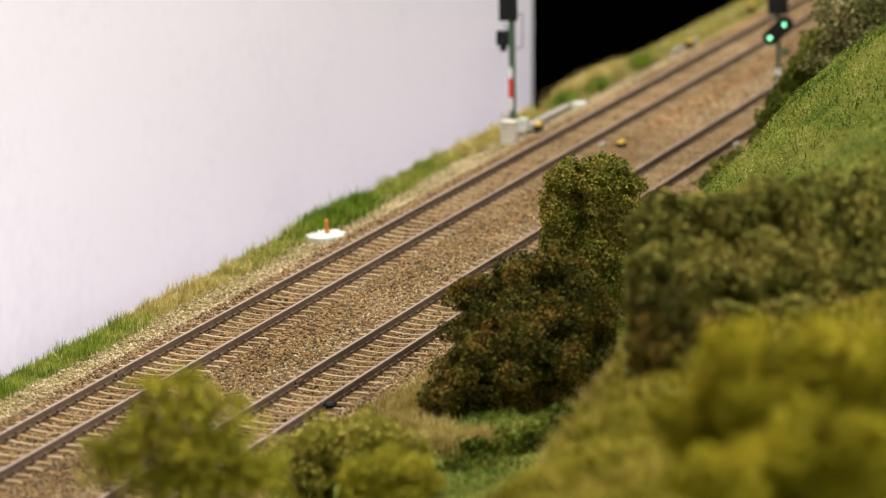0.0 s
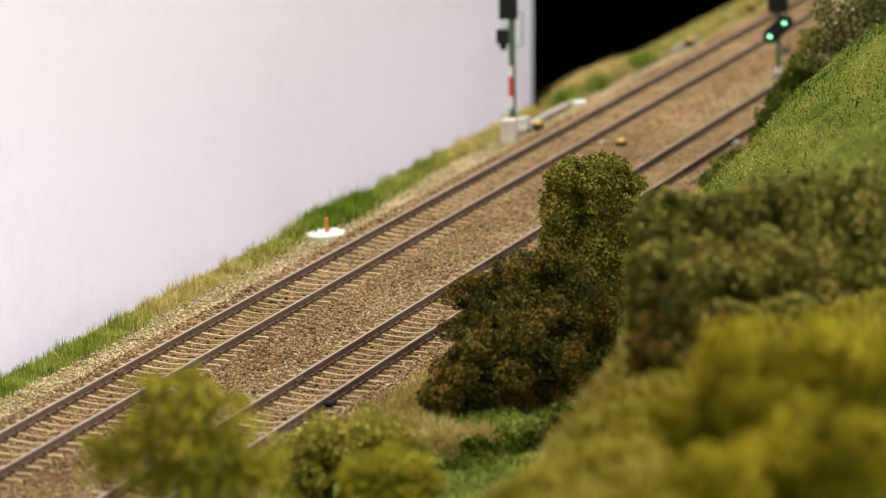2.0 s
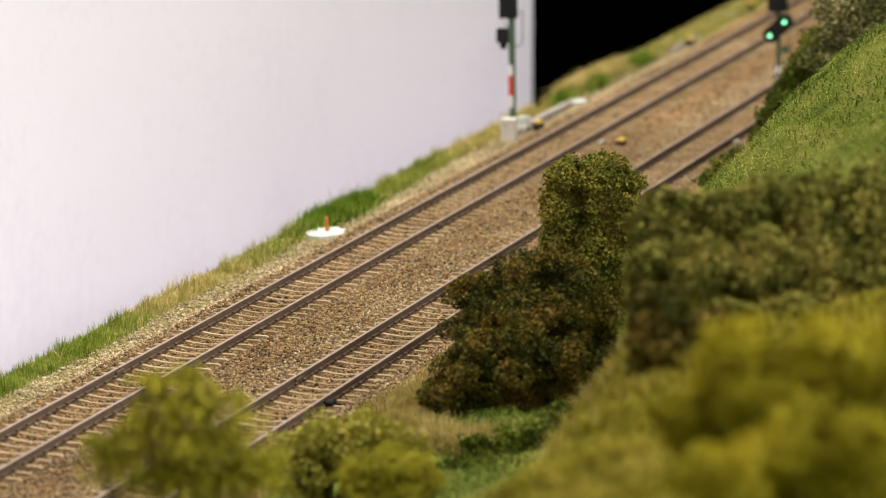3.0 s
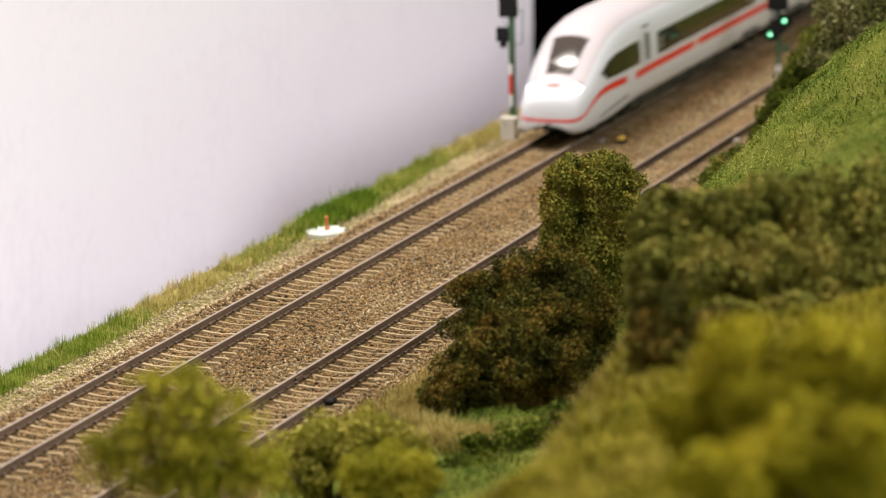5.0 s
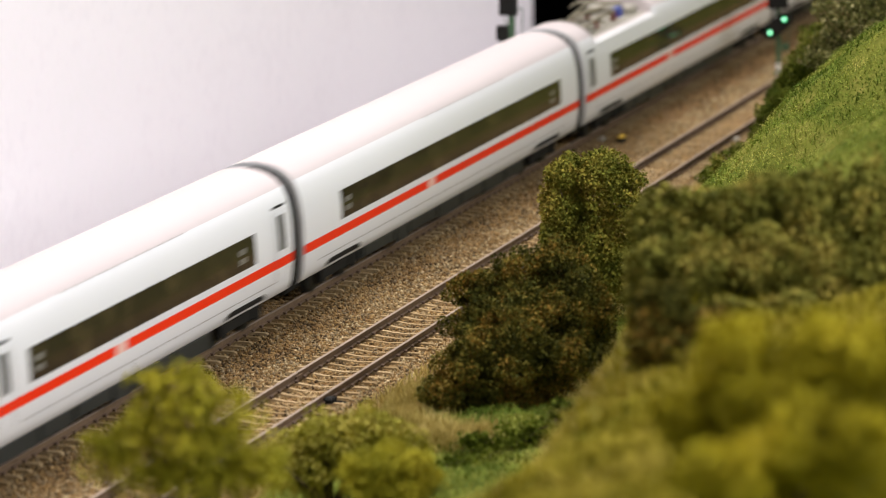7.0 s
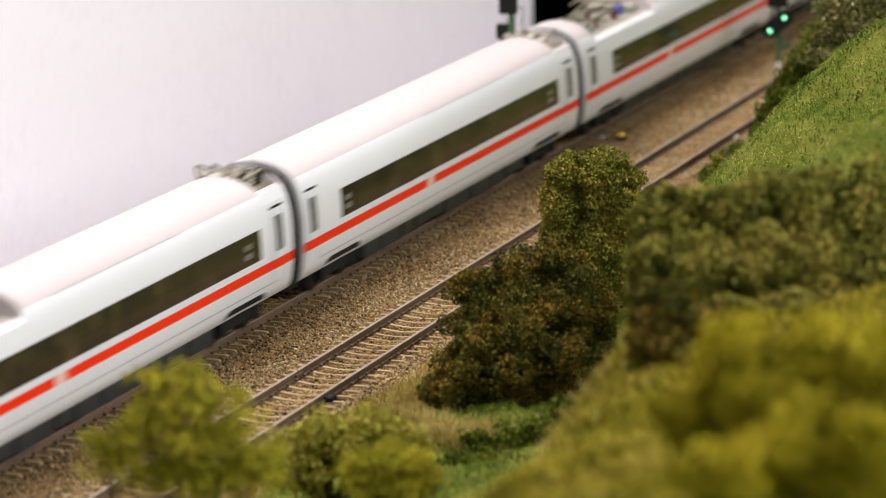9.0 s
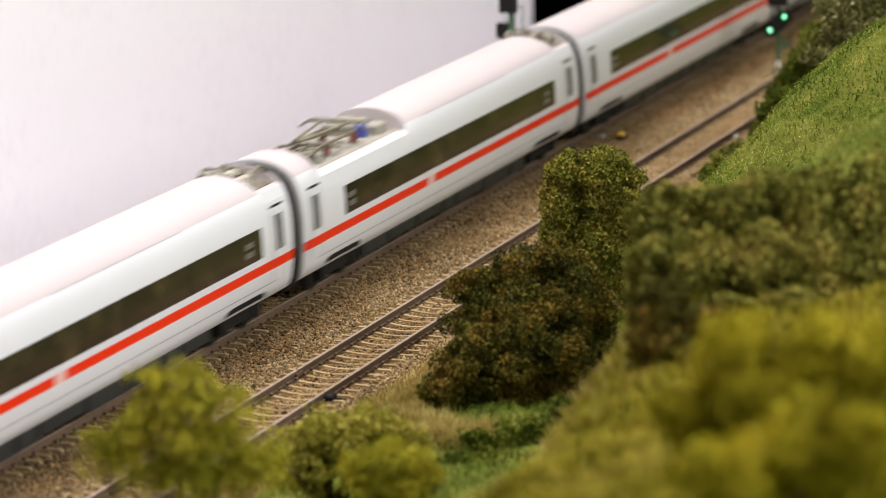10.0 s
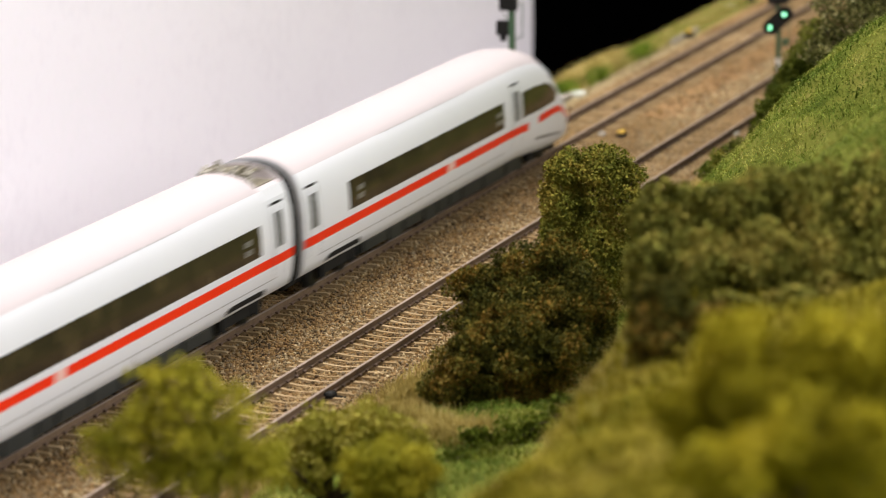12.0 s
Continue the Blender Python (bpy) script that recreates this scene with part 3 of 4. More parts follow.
def car(kind, label, length, nosed=False, doors=(), band=(43, 296), wells=(), pantograph=False, clutter=True, seed=1):
    e = thing("train_car", (0, 0, 0), label, "train car", "cars of the train")
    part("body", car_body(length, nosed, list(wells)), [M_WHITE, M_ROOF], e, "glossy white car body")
    for sd in (1, -1):
        g = skin_patch(Geo(), steps(band[0], band[1], 30), 22.3, 31.6, nosed, (sd,))
        wb = part("window_band", g, M_GLASS, e, "long dark tinted window band", True)
        for y in (band[0] + 4, band[1] - 14):
            for z in (24.4, 27.2):
                part("window_mark", skin_patch(Geo(), [y, y + 5], z, z + 1.7, nosed, (sd,), lift=0.2), M_GREY, wb, "small grey mark behind the glass")
    # red stripe, broken by a faded mark
    mid = band[0] + (band[1] - band[0]) * 0.37
    if nosed:
        segs = ((71, mid - 4), (mid + 4, length - END))
        zc = lambda s: float(np.interp(s, (0, 3, 8, 14, 22, 30, 40, 57), (9.6, 10.2, 12.3, 15.2, 17.8, 18.8, 19.0, 18.9)))
        zt = lambda s: float(np.interp(s, (0, 8, 30, 57), (0.55, 0.6, 1.3, 1.45)))
        zl = lambda s: plain(s, zc(s) - zt(s))
        zh = lambda s: plain(s, zc(s) + zt(s))
        for sd in (1, -1):
            g = skin_patch(Geo(), [0, 0.35, 1, 2.2, 3.5, 5, 8, 11, 14, 17, 20, 24, 28, 32, 36, 40, 46, 52, 57], zl, zh, True, (sd,), lift=0.14)
            part("nose_stripe", g, M_RED, e, "curved red stripe round the nose", True)
        g = Geo().box(-4.3, 4.3, -0.2, 0.1, 9.05, 10.15, 0, 0.05)
        part("front_stripe", g, M_RED, e, "red line across the nose")
    else:
        segs = ((END, mid - 4), (mid + 4, length - END))
    for sd in (1, -1):
        for a, b in segs:
            g = skin_patch(Geo(), steps(a, b, 30), 17.3, 20.2, nosed, (sd,))
            part("red_stripe", g, M_RED, e, "bright red stripe below the windows", True)
        g = skin_patch(Geo(), [mid - 4, mid + 4], 17.3, 20.2, nosed, (sd,))
        part("stripe_mark", g, M_PINK, e, "faded mark in the stripe")
    # seams of skirt and roof
    for sd in (1, -1):
        g = skin_patch(Geo(), steps(100 if nosed else 20, length - 20, 40), 12.9, 13.15, nosed, (sd,), lift=0.06)
        part("skirt_seam", g, M_GREY, e, "thin grey skirt seam")
        g = skin_patch(Geo(), steps(length * 0.42, length * 0.72, 40), 40.66, 40.8, nosed, (sd,), lift=0.06)
        part("roof_seam", g, M_GREY, e, "thin grey roof seam")
        for y in doors:
            g = skin_patch(Geo(), [y, y + 11], 13.5, 34.6, nosed, (sd,), lift=0.16, nz=6)
            d = part("door", g, M_WHITE, e, "white plug door", True)
            part("door_window", skin_patch(Geo(), [y + 2.6, y + 8.4], 22.6, 33.4, nosed, (sd,), lift=0.28), M_UNDER, d, "dark door glass", True)
            part("door_bar", skin_patch(Geo(), [y + 4.5, y + 6.3], 22.6, 33.4, nosed, (sd,), lift=0.36), M_GREY, d, "grey bar in the door glass", True)
            for k in (-0.3, 10.9):
                part("door_gap", skin_patch(Geo(), [y + k, y + k + 0.4], 13.5, 34.6, nosed, (sd,), lift=0.22, nz=5), M_GREY, d, "thin grey gap beside the door")
            part("door_slot", skin_patch(Geo(), [y + 0.5, y + 11.5], 35.6, 36.4, nosed, (sd,), lift=0.2, nz=1), M_DARK, d, "dark slot above the door")
            part("door_stripe", skin_patch(Geo(), [y, y + 11], 17.3, 20.2, nosed, (sd,), lift=0.26, nz=1), M_RED, d, "red stripe across the door")
    # underframe
    ends = (46, length - 46)
    g = Geo()
    a, b = ends[0] + 24, ends[1] - 24
    for s in (-1, 1):
        g.box(min(s * 9, s * 13.2), max(s * 9, s * 13.2), a, b, 3.8, 7.9, 0, 0.4)
        rnd = random.Random(seed)
        y = a + 2
        while y < b - 14:
            l = rnd.uniform(12, 34)
            g.box(min(s * 13.1, s * 13.9), max(s * 13.1, s * 13.9), y, min(y + l, b), rnd.uniform(2.8, 4.4), 7.8, 0, 0.5)
            y += l + 1.6
    g.box(-10, 10, a, b, 3.6, 7.9)
    part("underframe", g, M_UNDER, e, "dark grey underfloor equipment boxes")
    for y in ends:
        bogie(e, y)
        for sd in (1, -1):
            if nosed and y < 100:
                continue
            # The skin isn't cut: a black plate gives the opening's darkness.
            g = skin_patch(Geo(), [y - 17, y - 14, y + 14, y + 17], 7.65, lambda s, y=y: 11.4 - 0.3 * max(0, abs(s - y) - 14), nosed, (sd,), lift=0.1, nz=2)
            part("arch_shade_plate", g, M_DARK, e, "black plate for the darkness inside the bogie cut-out")
    if nosed:
        # windscreen and cab windows
        g = Geo()
        rows = []
        for s in (14.2, 17, 20, 24, 28, 31, 34.0):
            half = np.interp(s, (14.2, 34), (5.2, 7.2))
            zz = []
            for i in range(9):
                fx = -1 + i / 4
                side = 1 if fx >= 0 else -1
                xw = abs(fx) * half / (np.interp(s, NOSE_S, NOSE_W) / 16.5)
                z = float(np.interp(xw, [a for a, _ in HALF[::-1]][:9], [b for _, b in HALF[::-1]][:9]))
                zz.append(lifted(s, z, side, True, 0.16))
            rows.append(zz)
        g.grid(rows)
        ws = part("windscreen", g, M_SCREEN, e, "raked dark windscreen", True)
        w = Geo()
        a, b = lifted(15.6, 45.6, 1, True, 0.6), lifted(20, 44.9, 1, True, 0.6)
        w.tube(a, b, 0.22, None, 6).tube(lifted(15.0, 45.8, -1, True, 0.2), a, 0.25, None, 6)
        part("wiper", w, M_SILVER, ws, "pale wiper")
        top = lambda s: plain(s, float(np.interp(s, (26, 34, 44, 60, 78), (25.3, 28.8, 30.8, 31.7, 31.9))))
        low = lambda s: plain(s, float(np.interp(s, (26, 31, 44, 78), (24.9, 22.3, 22.3, 22.5))))
        for sd in (1, -1):
            part("cab_window", skin_patch(Geo(), [26, 28, 31, 34, 38, 44, 52, 60, 70, 78], low, top, True, (sd,)), M_GLASS, e, "dark wedge-shaped cab window", True)
        for side in (1, -1):
            g = Geo()
            rows = []
            for s in (6.6, 8.4, 10.2):
                rows.append([lifted(s, z, side, True, 0.3) for z in (40.4, 42.2, 44.0)])
            g.grid(rows)
            h = part("headlight", g, M_HEADLIGHT, e, "glowing white headlight", True)
            g = Geo()
            g.grid([[lifted(s, z, side, True, 0.2) for z in (40.4, 42.0, 43.6)] for s in (10.4, 11.1, 11.8)])
            part("light_surround", g, M_GREY, h, "grey slot above the headlight")
        g = Geo().grid([[lifted(s, z, sd, True, 0.2) for sd, z in ((-1, 45.72), (1, 45.99), (1, 45.72))] for s in (6.2, 7.5)])
        part("nose_badge", g, M_RED, e, "small red badge shape", True)
        g = Geo().tube((0, -0.5, 7.2), (0, 1.5, 7.2), 1.3, None, 10)
        part("coupler_cover", g, M_DARK, e, "dark coupler opening")
        for sd in (1, -1):
            g = skin_patch(Geo(), [22, 30, 40, 50, 60], lambda s: 12.8, lambda s: 13.5, True, (sd,), lift=0.1, nz=1)
            part("skirt_slot", g, M_DARK, e, "dark slot in the nose skirt")
    # gangway at the plain ends
    for y in ([length] if nosed else [0, length]):
        inset = [(x * 0.92, y + dy, 5.5 + (z - 7.6) * 1.02) for dy in ((-END - 0.1, 0.0) if y else (0.0, END + 0.1)) for x, z in HALF + [(-a, b) for a, b in HALF[::-1][1:]]]
        m = len(inset) // 2
        g = Geo().add(inset, [(i, i + 1, m + i + 1, m + i) for i in range(m - 1)] + [tuple(range(m)), tuple(range(2 * m - 1, m - 1, -1))])
        part("gangway", g, M_DARK, e, "black gangway bellows")
    rnd = random.Random(seed)
    if pantograph:
        roof_gear(e, 27, 118, 38.8, rnd)
    for a, w, c in wells:
        part("roof_deck", Geo().box(-11.0, 11.0, a + 0.6, w - 0.6, c - 0.2, c + 0.25, 0, 0.1), M_DECK if w - a > 40 else M_GEAR, e, "dirty grey deck of the roof well")
    if clutter:
        z = WR[2] + 0.2
        g = Geo()
        for i in range(4):
            x, y = -8.5 + 5.0 * i, length - 19 + rnd.uniform(0, 4)
            g.tube((x, y, z - 0.2), (x, y, z + 4.6), 0.9, 0.7, 8)
            for k in range(3):
                g.tube((x, y, z + 0.8 + k * 1.1), (x, y, z + 1.2 + k * 1.1), 1.5, None, 9)
            part("roof_insulator", g, M_SILVER, e, "pale ribbed roof insulator")
            g = Geo()
        for i in range(5):
            x0, y0 = -9 + 3.8 * i, length - 20
            h, q = rnd.uniform(3.6, 6.0), rnd.uniform(-3, 4)
            g = Geo().tube((x0, y0, z + 2.4), (x0 + q, y0 + rnd.uniform(4, 9), z + h), 0.5, None, 6).tube((x0 + q, y0 + 6, z + h), (x0 + q * 0.5, length - 4, z + 2.0), 0.5, None, 6)
            part("roof_cable", g, M_GEAR, e, "weathered roof cable")
        for i in range(7):
            x, y, h = rnd.uniform(-9, 6), rnd.uniform(length - 24, length - 9), rnd.uniform(1.5, 4.5)
            part("roof_block", Geo().box(x, x + rnd.uniform(1.5, 3.5), y, y + rnd.uniform(2, 5), z - 0.1, z + h, 0, 0.4), (M_GEAR, M_SILVER, M_DARK, M_CONCRETE)[i % 4], e, "small weathered roof fitting")
        part("roof_box", Geo().box(-7, 2, length - 17, length - 7, z - 0.1, z + 3.2, 0, 0.6), M_GEAR, e, "weathered grey roof box")
    return e


def roof_gear(e, a, b, z, rnd):
    """A folded current collector on its insulators in the roof well."""
    m = (a + b) / 2
    g = Geo()
    for x in (-5.5, 5.5):
        g.tube((x, m - 16, z + 4), (x, m + 16, z + 4), 0.6, None, 6)
    for y in (m - 16, m + 16):
        g.tube((-5.5, y, z + 4), (5.5, y, z + 4), 0.6, None, 6)
    g.tube((0, m + 15, z + 4.4), (0, m - 28, z + 6.6), 0.9, 0.7, 8)
    for s in (-1, 1):
        g.tube((s * 1.0, m - 28, z + 6.6), (s * 5.0, m + 12, z + 7.4), 0.5, None, 6)
        g.tube((s * 9, m + 9, z + 7.6), (s * 11.5, m + 9, z + 5.6), 0.45, None, 6)
    for y in (m + 9, m + 13):
        g.tube((-9, y, z + 7.7), (9, y, z + 7.7), 0.55, None, 6)
    for y in (a + 4, a + 11, a + 19):
        g.tube((-9, y, z + 3.2), (8, y + 3, z + 3.6), 0.5, None, 6)
    p = part("pantograph", g, M_GEAR, e, "folded weathered metal pantograph")
    for x in (-5.5, 5.5):
        for y in (m - 14, m + 14):
            g = Geo().tube((x, y, z - 0.3), (x, y, z + 3.8), 1.2, 0.9, 8)
            for k in range(3):
                g.tube((x, y, z + 0.5 + k), (x, y, z + 0.8 + k), 1.7, None, 10)
            part("insulator", g, M_BRICK, p, "red-brown ribbed insulator")
    g = Geo().box(2.5, 5.6, m + 24, m + 28, z - 0.1, z + 4.4, 0, 0.5)
    part("blue_box", g, M_BLUE, e, "small blue roof box")
    for x0, x1, y0, y1, h in ((-9, 1.5, m + 24, m + 42, 4.4), (3, 8, m + 31, m + 42, 3.4), (-9, -2, a + 2, a + 18, 3.6), (1, 7, a + 3, a + 10, 2.8), (2, 8, a + 14, a + 22, 3.4)):
        part("roof_box", Geo().box(x0, x1, y0, y1, z - 0.1, z + h, 0, 0.6), M_DECK, e, "grey roof equipment box")
    for i in range(4):
        g = Geo().tube((-8 + 5 * i, a + 4, z + 3.0), (-6 + 4 * i, a + 20 + 3 * i, z + 4.6), 0.5, None, 6).tube((-6 + 4 * i, a + 20 + 3 * i, z + 4.6), (-7 + 5 * i, m - 8, z + 2.0), 0.5, None, 6)
        part("roof_cable", g, M_GEAR, e, "weathered roof cable")


WR = (304, 323.4, 41.5)
PW = (27, 118, 38.8)
cars = []
cars.append(car("end", "white high-speed train end car with raked nose and red stripe", 320, True, (84, 299), (106, 281), (), clutter=False, seed=1))
cars.append(car("mid", "white passenger car with dark window band, without doors", 330, False, (), (42, 300), (), clutter=False, seed=2))
cars.append(car("panto", "white passenger car with folded pantograph in its roof well", 330, False, (10, 307), (43, 296), (PW, WR), True, True, seed=3))
cars.append(car("mid", "white passenger car with dark window band and red stripe", 330, False, (9, 307), (42, 297), (WR,), clutter=True, seed=4))
cars.append(car("panto", "white passenger car with folded pantograph in its roof well", 330, False, (12, 307), (46, 292), (PW, WR), True, True, seed=5))
cars.append(car("mid", "white passenger car with dark window band and red stripe", 330, False, (12, 307), (43, 296), (WR,), clutter=True, seed=6))
cars.append(car("end", "white high-speed train rear end car with raked nose", 327, True, (80, 306), (102, 277), (), clutter=False, seed=7))


def motions():
    """The train runs at an even 330 mm a second towards the viewer."""
    times = [-0.1] + [0.5 * i for i in range(25)] + [12.1]
    for i, c in enumerate(cars):
        front = 63.0 if i == 0 else 383.0 + 330.0 * (i - 1)
        rows = []
        for t in times:
            y = (front - 330.0 * (t - 6.5)) * MM
            rows.append((t, pose(0, y, 0) if i < 6 else pose(0, y + 0.327, 0, 0, 0, 180)))
        walk(c, rows)


# ---- lineside things ----
def light_signal(at, lit, label, height, ry=0.0):
    e = thing("light_signal", at, label, "railway signal", "railway signals", ry=ry)
    part("base", Geo().box(-3, 3, -3, 3, -4.5, 0.6, 0, 0.5), M_CONCRETE, e, "concrete mast foot")
    w = 0.85 if lit else 1.15
    g = Geo().box(-w, w, -1.0, 1.0, 0.3, height, 0, 0.1)
    for k in range(int(height / 5)):
        g.box(-w - 0.2, w + 0.2, -0.25, 0.25, 3 + 5 * k, 3.6 + 5 * k)
    mast = part("mast", g, M_MAST, e, "green lattice mast")
    plates = ((-2.0, 4.0, M_MASTRED), (4.0, 9.6, M_MASTWHITE)) if lit else ((8.5, 13.5, M_MASTWHITE), (13.5, 21.7, M_MASTRED), (21.7, 26.0, M_MASTWHITE))
    for z0, z1, m in plates:
        part("mast_plate", Geo().box(-w - 0.12, 0.5 if not lit else w + 0.12, -1.5, -1.0, z0, z1), m, mast, "red and white mast plate")
    return e


def build_signal_back():
    # Seen from behind: a dark main head at the top and a small head below it.
    e = light_signal((-35.6, 630, -5.2), False, "green signal mast with black heads and red-white plate, seen from behind", 58, -1.0)
    part("main_head", Geo().box(-4.9, 2.0, -1.5, 2.2, 45.2, 62, 0, 0.6), M_DARK, e, "black main signal head")
    g = Geo().box(-6.3, -1.0, -1.2, 1.6, 35.0, 41.0, 0, 0.5).box(-4.8, -2.6, -1.0, 1.4, 32.6, 35.2, 0, 0.3)
    part("lower_head", g, M_DARK, e, "small black signal head")
    g = Geo().tube((1, 0, 33.5), (4.4, 0, 34.5), 0.22, None, 6).tube((4.4, 0, 34.5), (4.7, 0, 48), 0.22, None, 6).tube((4.9, 0, 48), (2.5, 0, 48), 0.22, None, 6)
    g.tube((-3.5, 0, 44), (-0.6, 0, 39), 0.2, None, 6)
    part("ladder_hoop", g, M_MAST, e, "thin wire safety hoop")


def build_signal_front():
    e = light_signal((42.3, 775, -5.7), True, "green signal mast showing two green lights on a slanted black head", 42, -1.0)
    g = Geo()
    rows = []
    ang = radians(43)
    for y in (-2.2, 1.2):
        ring = []
        for i in range(20):
            a = 2 * math.pi * i / 20
            u, w = 3.5 * math.cos(a) + math.copysign(4.0, math.cos(a)) * (abs(math.cos(a)) > 1e-6), 3.5 * math.sin(a)
            ring.append((u * math.cos(ang) - w * math.sin(ang), y, 26.2 + u * math.sin(ang) + w * math.cos(ang)))
        rows.append(ring + ring[:1])
    g.grid(rows)
    g.add(rows[0][:-1], [tuple(range(20))])
    g.add(rows[1][:-1], [tuple(range(19, -1, -1))])
    h = part("slanted_head", g, M_DARK, e, "black slanted distant signal head")
    for s in (-1, 1):
        u = 4.4 * s
        x, z = u * math.cos(ang), 26.2 + u * math.sin(ang)
        part("signal_lamp", Geo().tube((x, -2.9, z), (x, -2.0, z), 0.42, None, 16), M_GREENLIGHT, h, "glowing green signal lamp")
        # The lamp's green fringe of light, put in as a wider glowing disc.
        part("signal_halo", Geo().tube((x, -2.7, z), (x, -2.1, z), 0.95, None, 16), M_GREENRING, h, "glowing disc for the green halo round the lamp")
        part("lamp_hood", Geo().tube((x, -2.6, z + 0.1), (x, -1.9, z + 0.1), 1.7, None, 16), M_DARK, h, "black lamp hood")
    part("main_head", Geo().box(-4.2, 4.0, -2.0, 1.8, 33.6, 52, 0, 0.7), M_DARK, e, "black main signal head")
    g = Geo().tube((0.8, 0, 14.5), (4.6, 0, 15.5), 0.2, None, 6).tube((4.6, 0, 15.5), (4.6, 0, 33), 0.2, None, 6).box(1.6, 4.4, -0.5, 0.5, 15.6, 18.6, 0, 0.2)
    part("ladder_hoop", g, M_MAST, e, "thin wire hoop with a small box")


def build_small_things():
    e = thing("relay_cabinet", (-28.4, 600, -5.2), "cream relay cabinet with a flat lid beside the signal", "relay cabinet", ry=-1.0)
    part("body", Geo().box(-2.9, 2.9, -2.2, 2.2, -1.0, 8.0, 0, 0.3), M_CONCRETE, e)
    part("lid", Geo().box(-3.2, 3.2, -2.5, 2.5, 8.0, 8.9, 0, 0.4), M_CONCRETE, e, "pale overhanging lid")
    part("lock", Geo().tube((-0.9, -2.4, 6.2), (-0.9, -2.1, 6.2), 0.35, None, 8), M_DARK, e, "dark lock")
    e = thing("distribution_box", (-30, 626, -5.4), "small white box beside the signal mast", "cabinet")
    part("body", Geo().box(-1.9, 1.9, -2.5, 2.5, -1.5, 6.0, 0, 0.3), M_PLASTER, e)
    e = thing("cable_trough", (-30.5, 655, -5.4), "grey concrete cable trough with lids beside the track", "cable trough")
    for i in range(9):
        part("trough_lid", Geo().box(-1.6, 1.6, -40 + i * 9, -31.4 + i * 9, -1.5, 2.2, 0, 0.3), M_KERB, e)
    e = thing("cable_trough", (-30, 905, -4.5), "grey concrete cable trough along the far grass", "cable trough")
    for i in range(2, 6):
        part("trough_lid", Geo().box(-1.0, 1.0, -60 + i * 12, -48.4 + i * 12, -1.5, 0.7, 0, 0.2), M_KERB, e)
    for k, (x, y) in enumerate(((-22.5, 622), (21.5, 588), (-25.5, 884), (-28, 1020))):
        e = thing("track_magnet", (x, y, -3.2), "yellow-topped track magnet lying in the ballast", "track magnet", "track magnets")
        part("housing", Geo().box(-1.5, 1.5, -2.6, 2.6, -0.8, 1.9, 0, 0.5), M_DARK, e, "dark magnet housing")
        part("cap", Geo().box(-1.2, 1.3, -2.0, 2.1, 1.9, 3.0, 0, 0.5), M_YELLOW, e, "yellow cap")
    for x, y in ((13.5, 588), (64.5, 604), (-25.5, 612)):
        e = thing("junction_box", (x, y, -3.2), "small pale cable box beside the rail", "cable box", "cable boxes")
        part("box_body", Geo().box(-1.2, 1.2, -2.4, 2.4, -0.8, 1.8, 0, 0.6), M_KERB, e)
        part("cable", Geo().tube((1.2, 0, 0.6), (4.5, 3.5, -0.2), 0.35, None, 6), M_DARK, e, "dark cable")
    e = thing("feeder_clamp", (64.2, 109, -2.2), "small dark feeder clamp on the rail", "rail clamp")
    part("clamp_body", Geo().box(-1.6, 1.4, -2.0, 2.2, -1.4, 1.3, 0, 0.5), M_DARK, e)
    part("cable", Geo().tube((1.2, 0, 0.2), (4.0, 2.5, -0.6), 0.4, None, 6), M_DARK, e, "dark cable")
    for x, y, s in ((-30.2, 379, 1.05), (-29, 704, 0.6), (-37, 712, 0.5), (-35, 1003, 0.5)):
        e = thing("mast_foundation", (x, y, -5.2), "white plaster mast foundation without its mast", "foundation", "mast foundations")
        g = Geo()
        n = 18
        rr = [1 + 0.12 * math.sin(3 * i + y) for i in range(n)]
        lo = [(s * 6.2 * r * math.cos(6.283 * i / n), s * 9.0 * r * math.sin(6.283 * i / n), -1.0) for i, r in enumerate(rr)]
        mi = [(a, b, 0.9) for a, b, _ in lo]
        up = [(a * 0.88, b * 0.88, 1.3 + 0.15 * math.sin(a + b)) for a, b, _ in lo]
        g.grid([lo + lo[:1], mi + mi[:1], up + up[:1]]).add(up, [tuple(range(n))])
        part("slab", g, M_PLASTER, e)
        if y == 379:
            g = Geo().tube((0.5, 0, 1.0), (0.3, 0, 5.6), 0.65, 0.6, 8).tube((0.3, 0, 5.6), (0.3, 0, 6.3), 0.85, 0.3, 8).tube((0.5, 0, 1.1), (0.5, 0, 1.7), 1.1, 1.0, 8)
            part("post", g, M_ORANGE, e, "orange-brown rusty stub post")


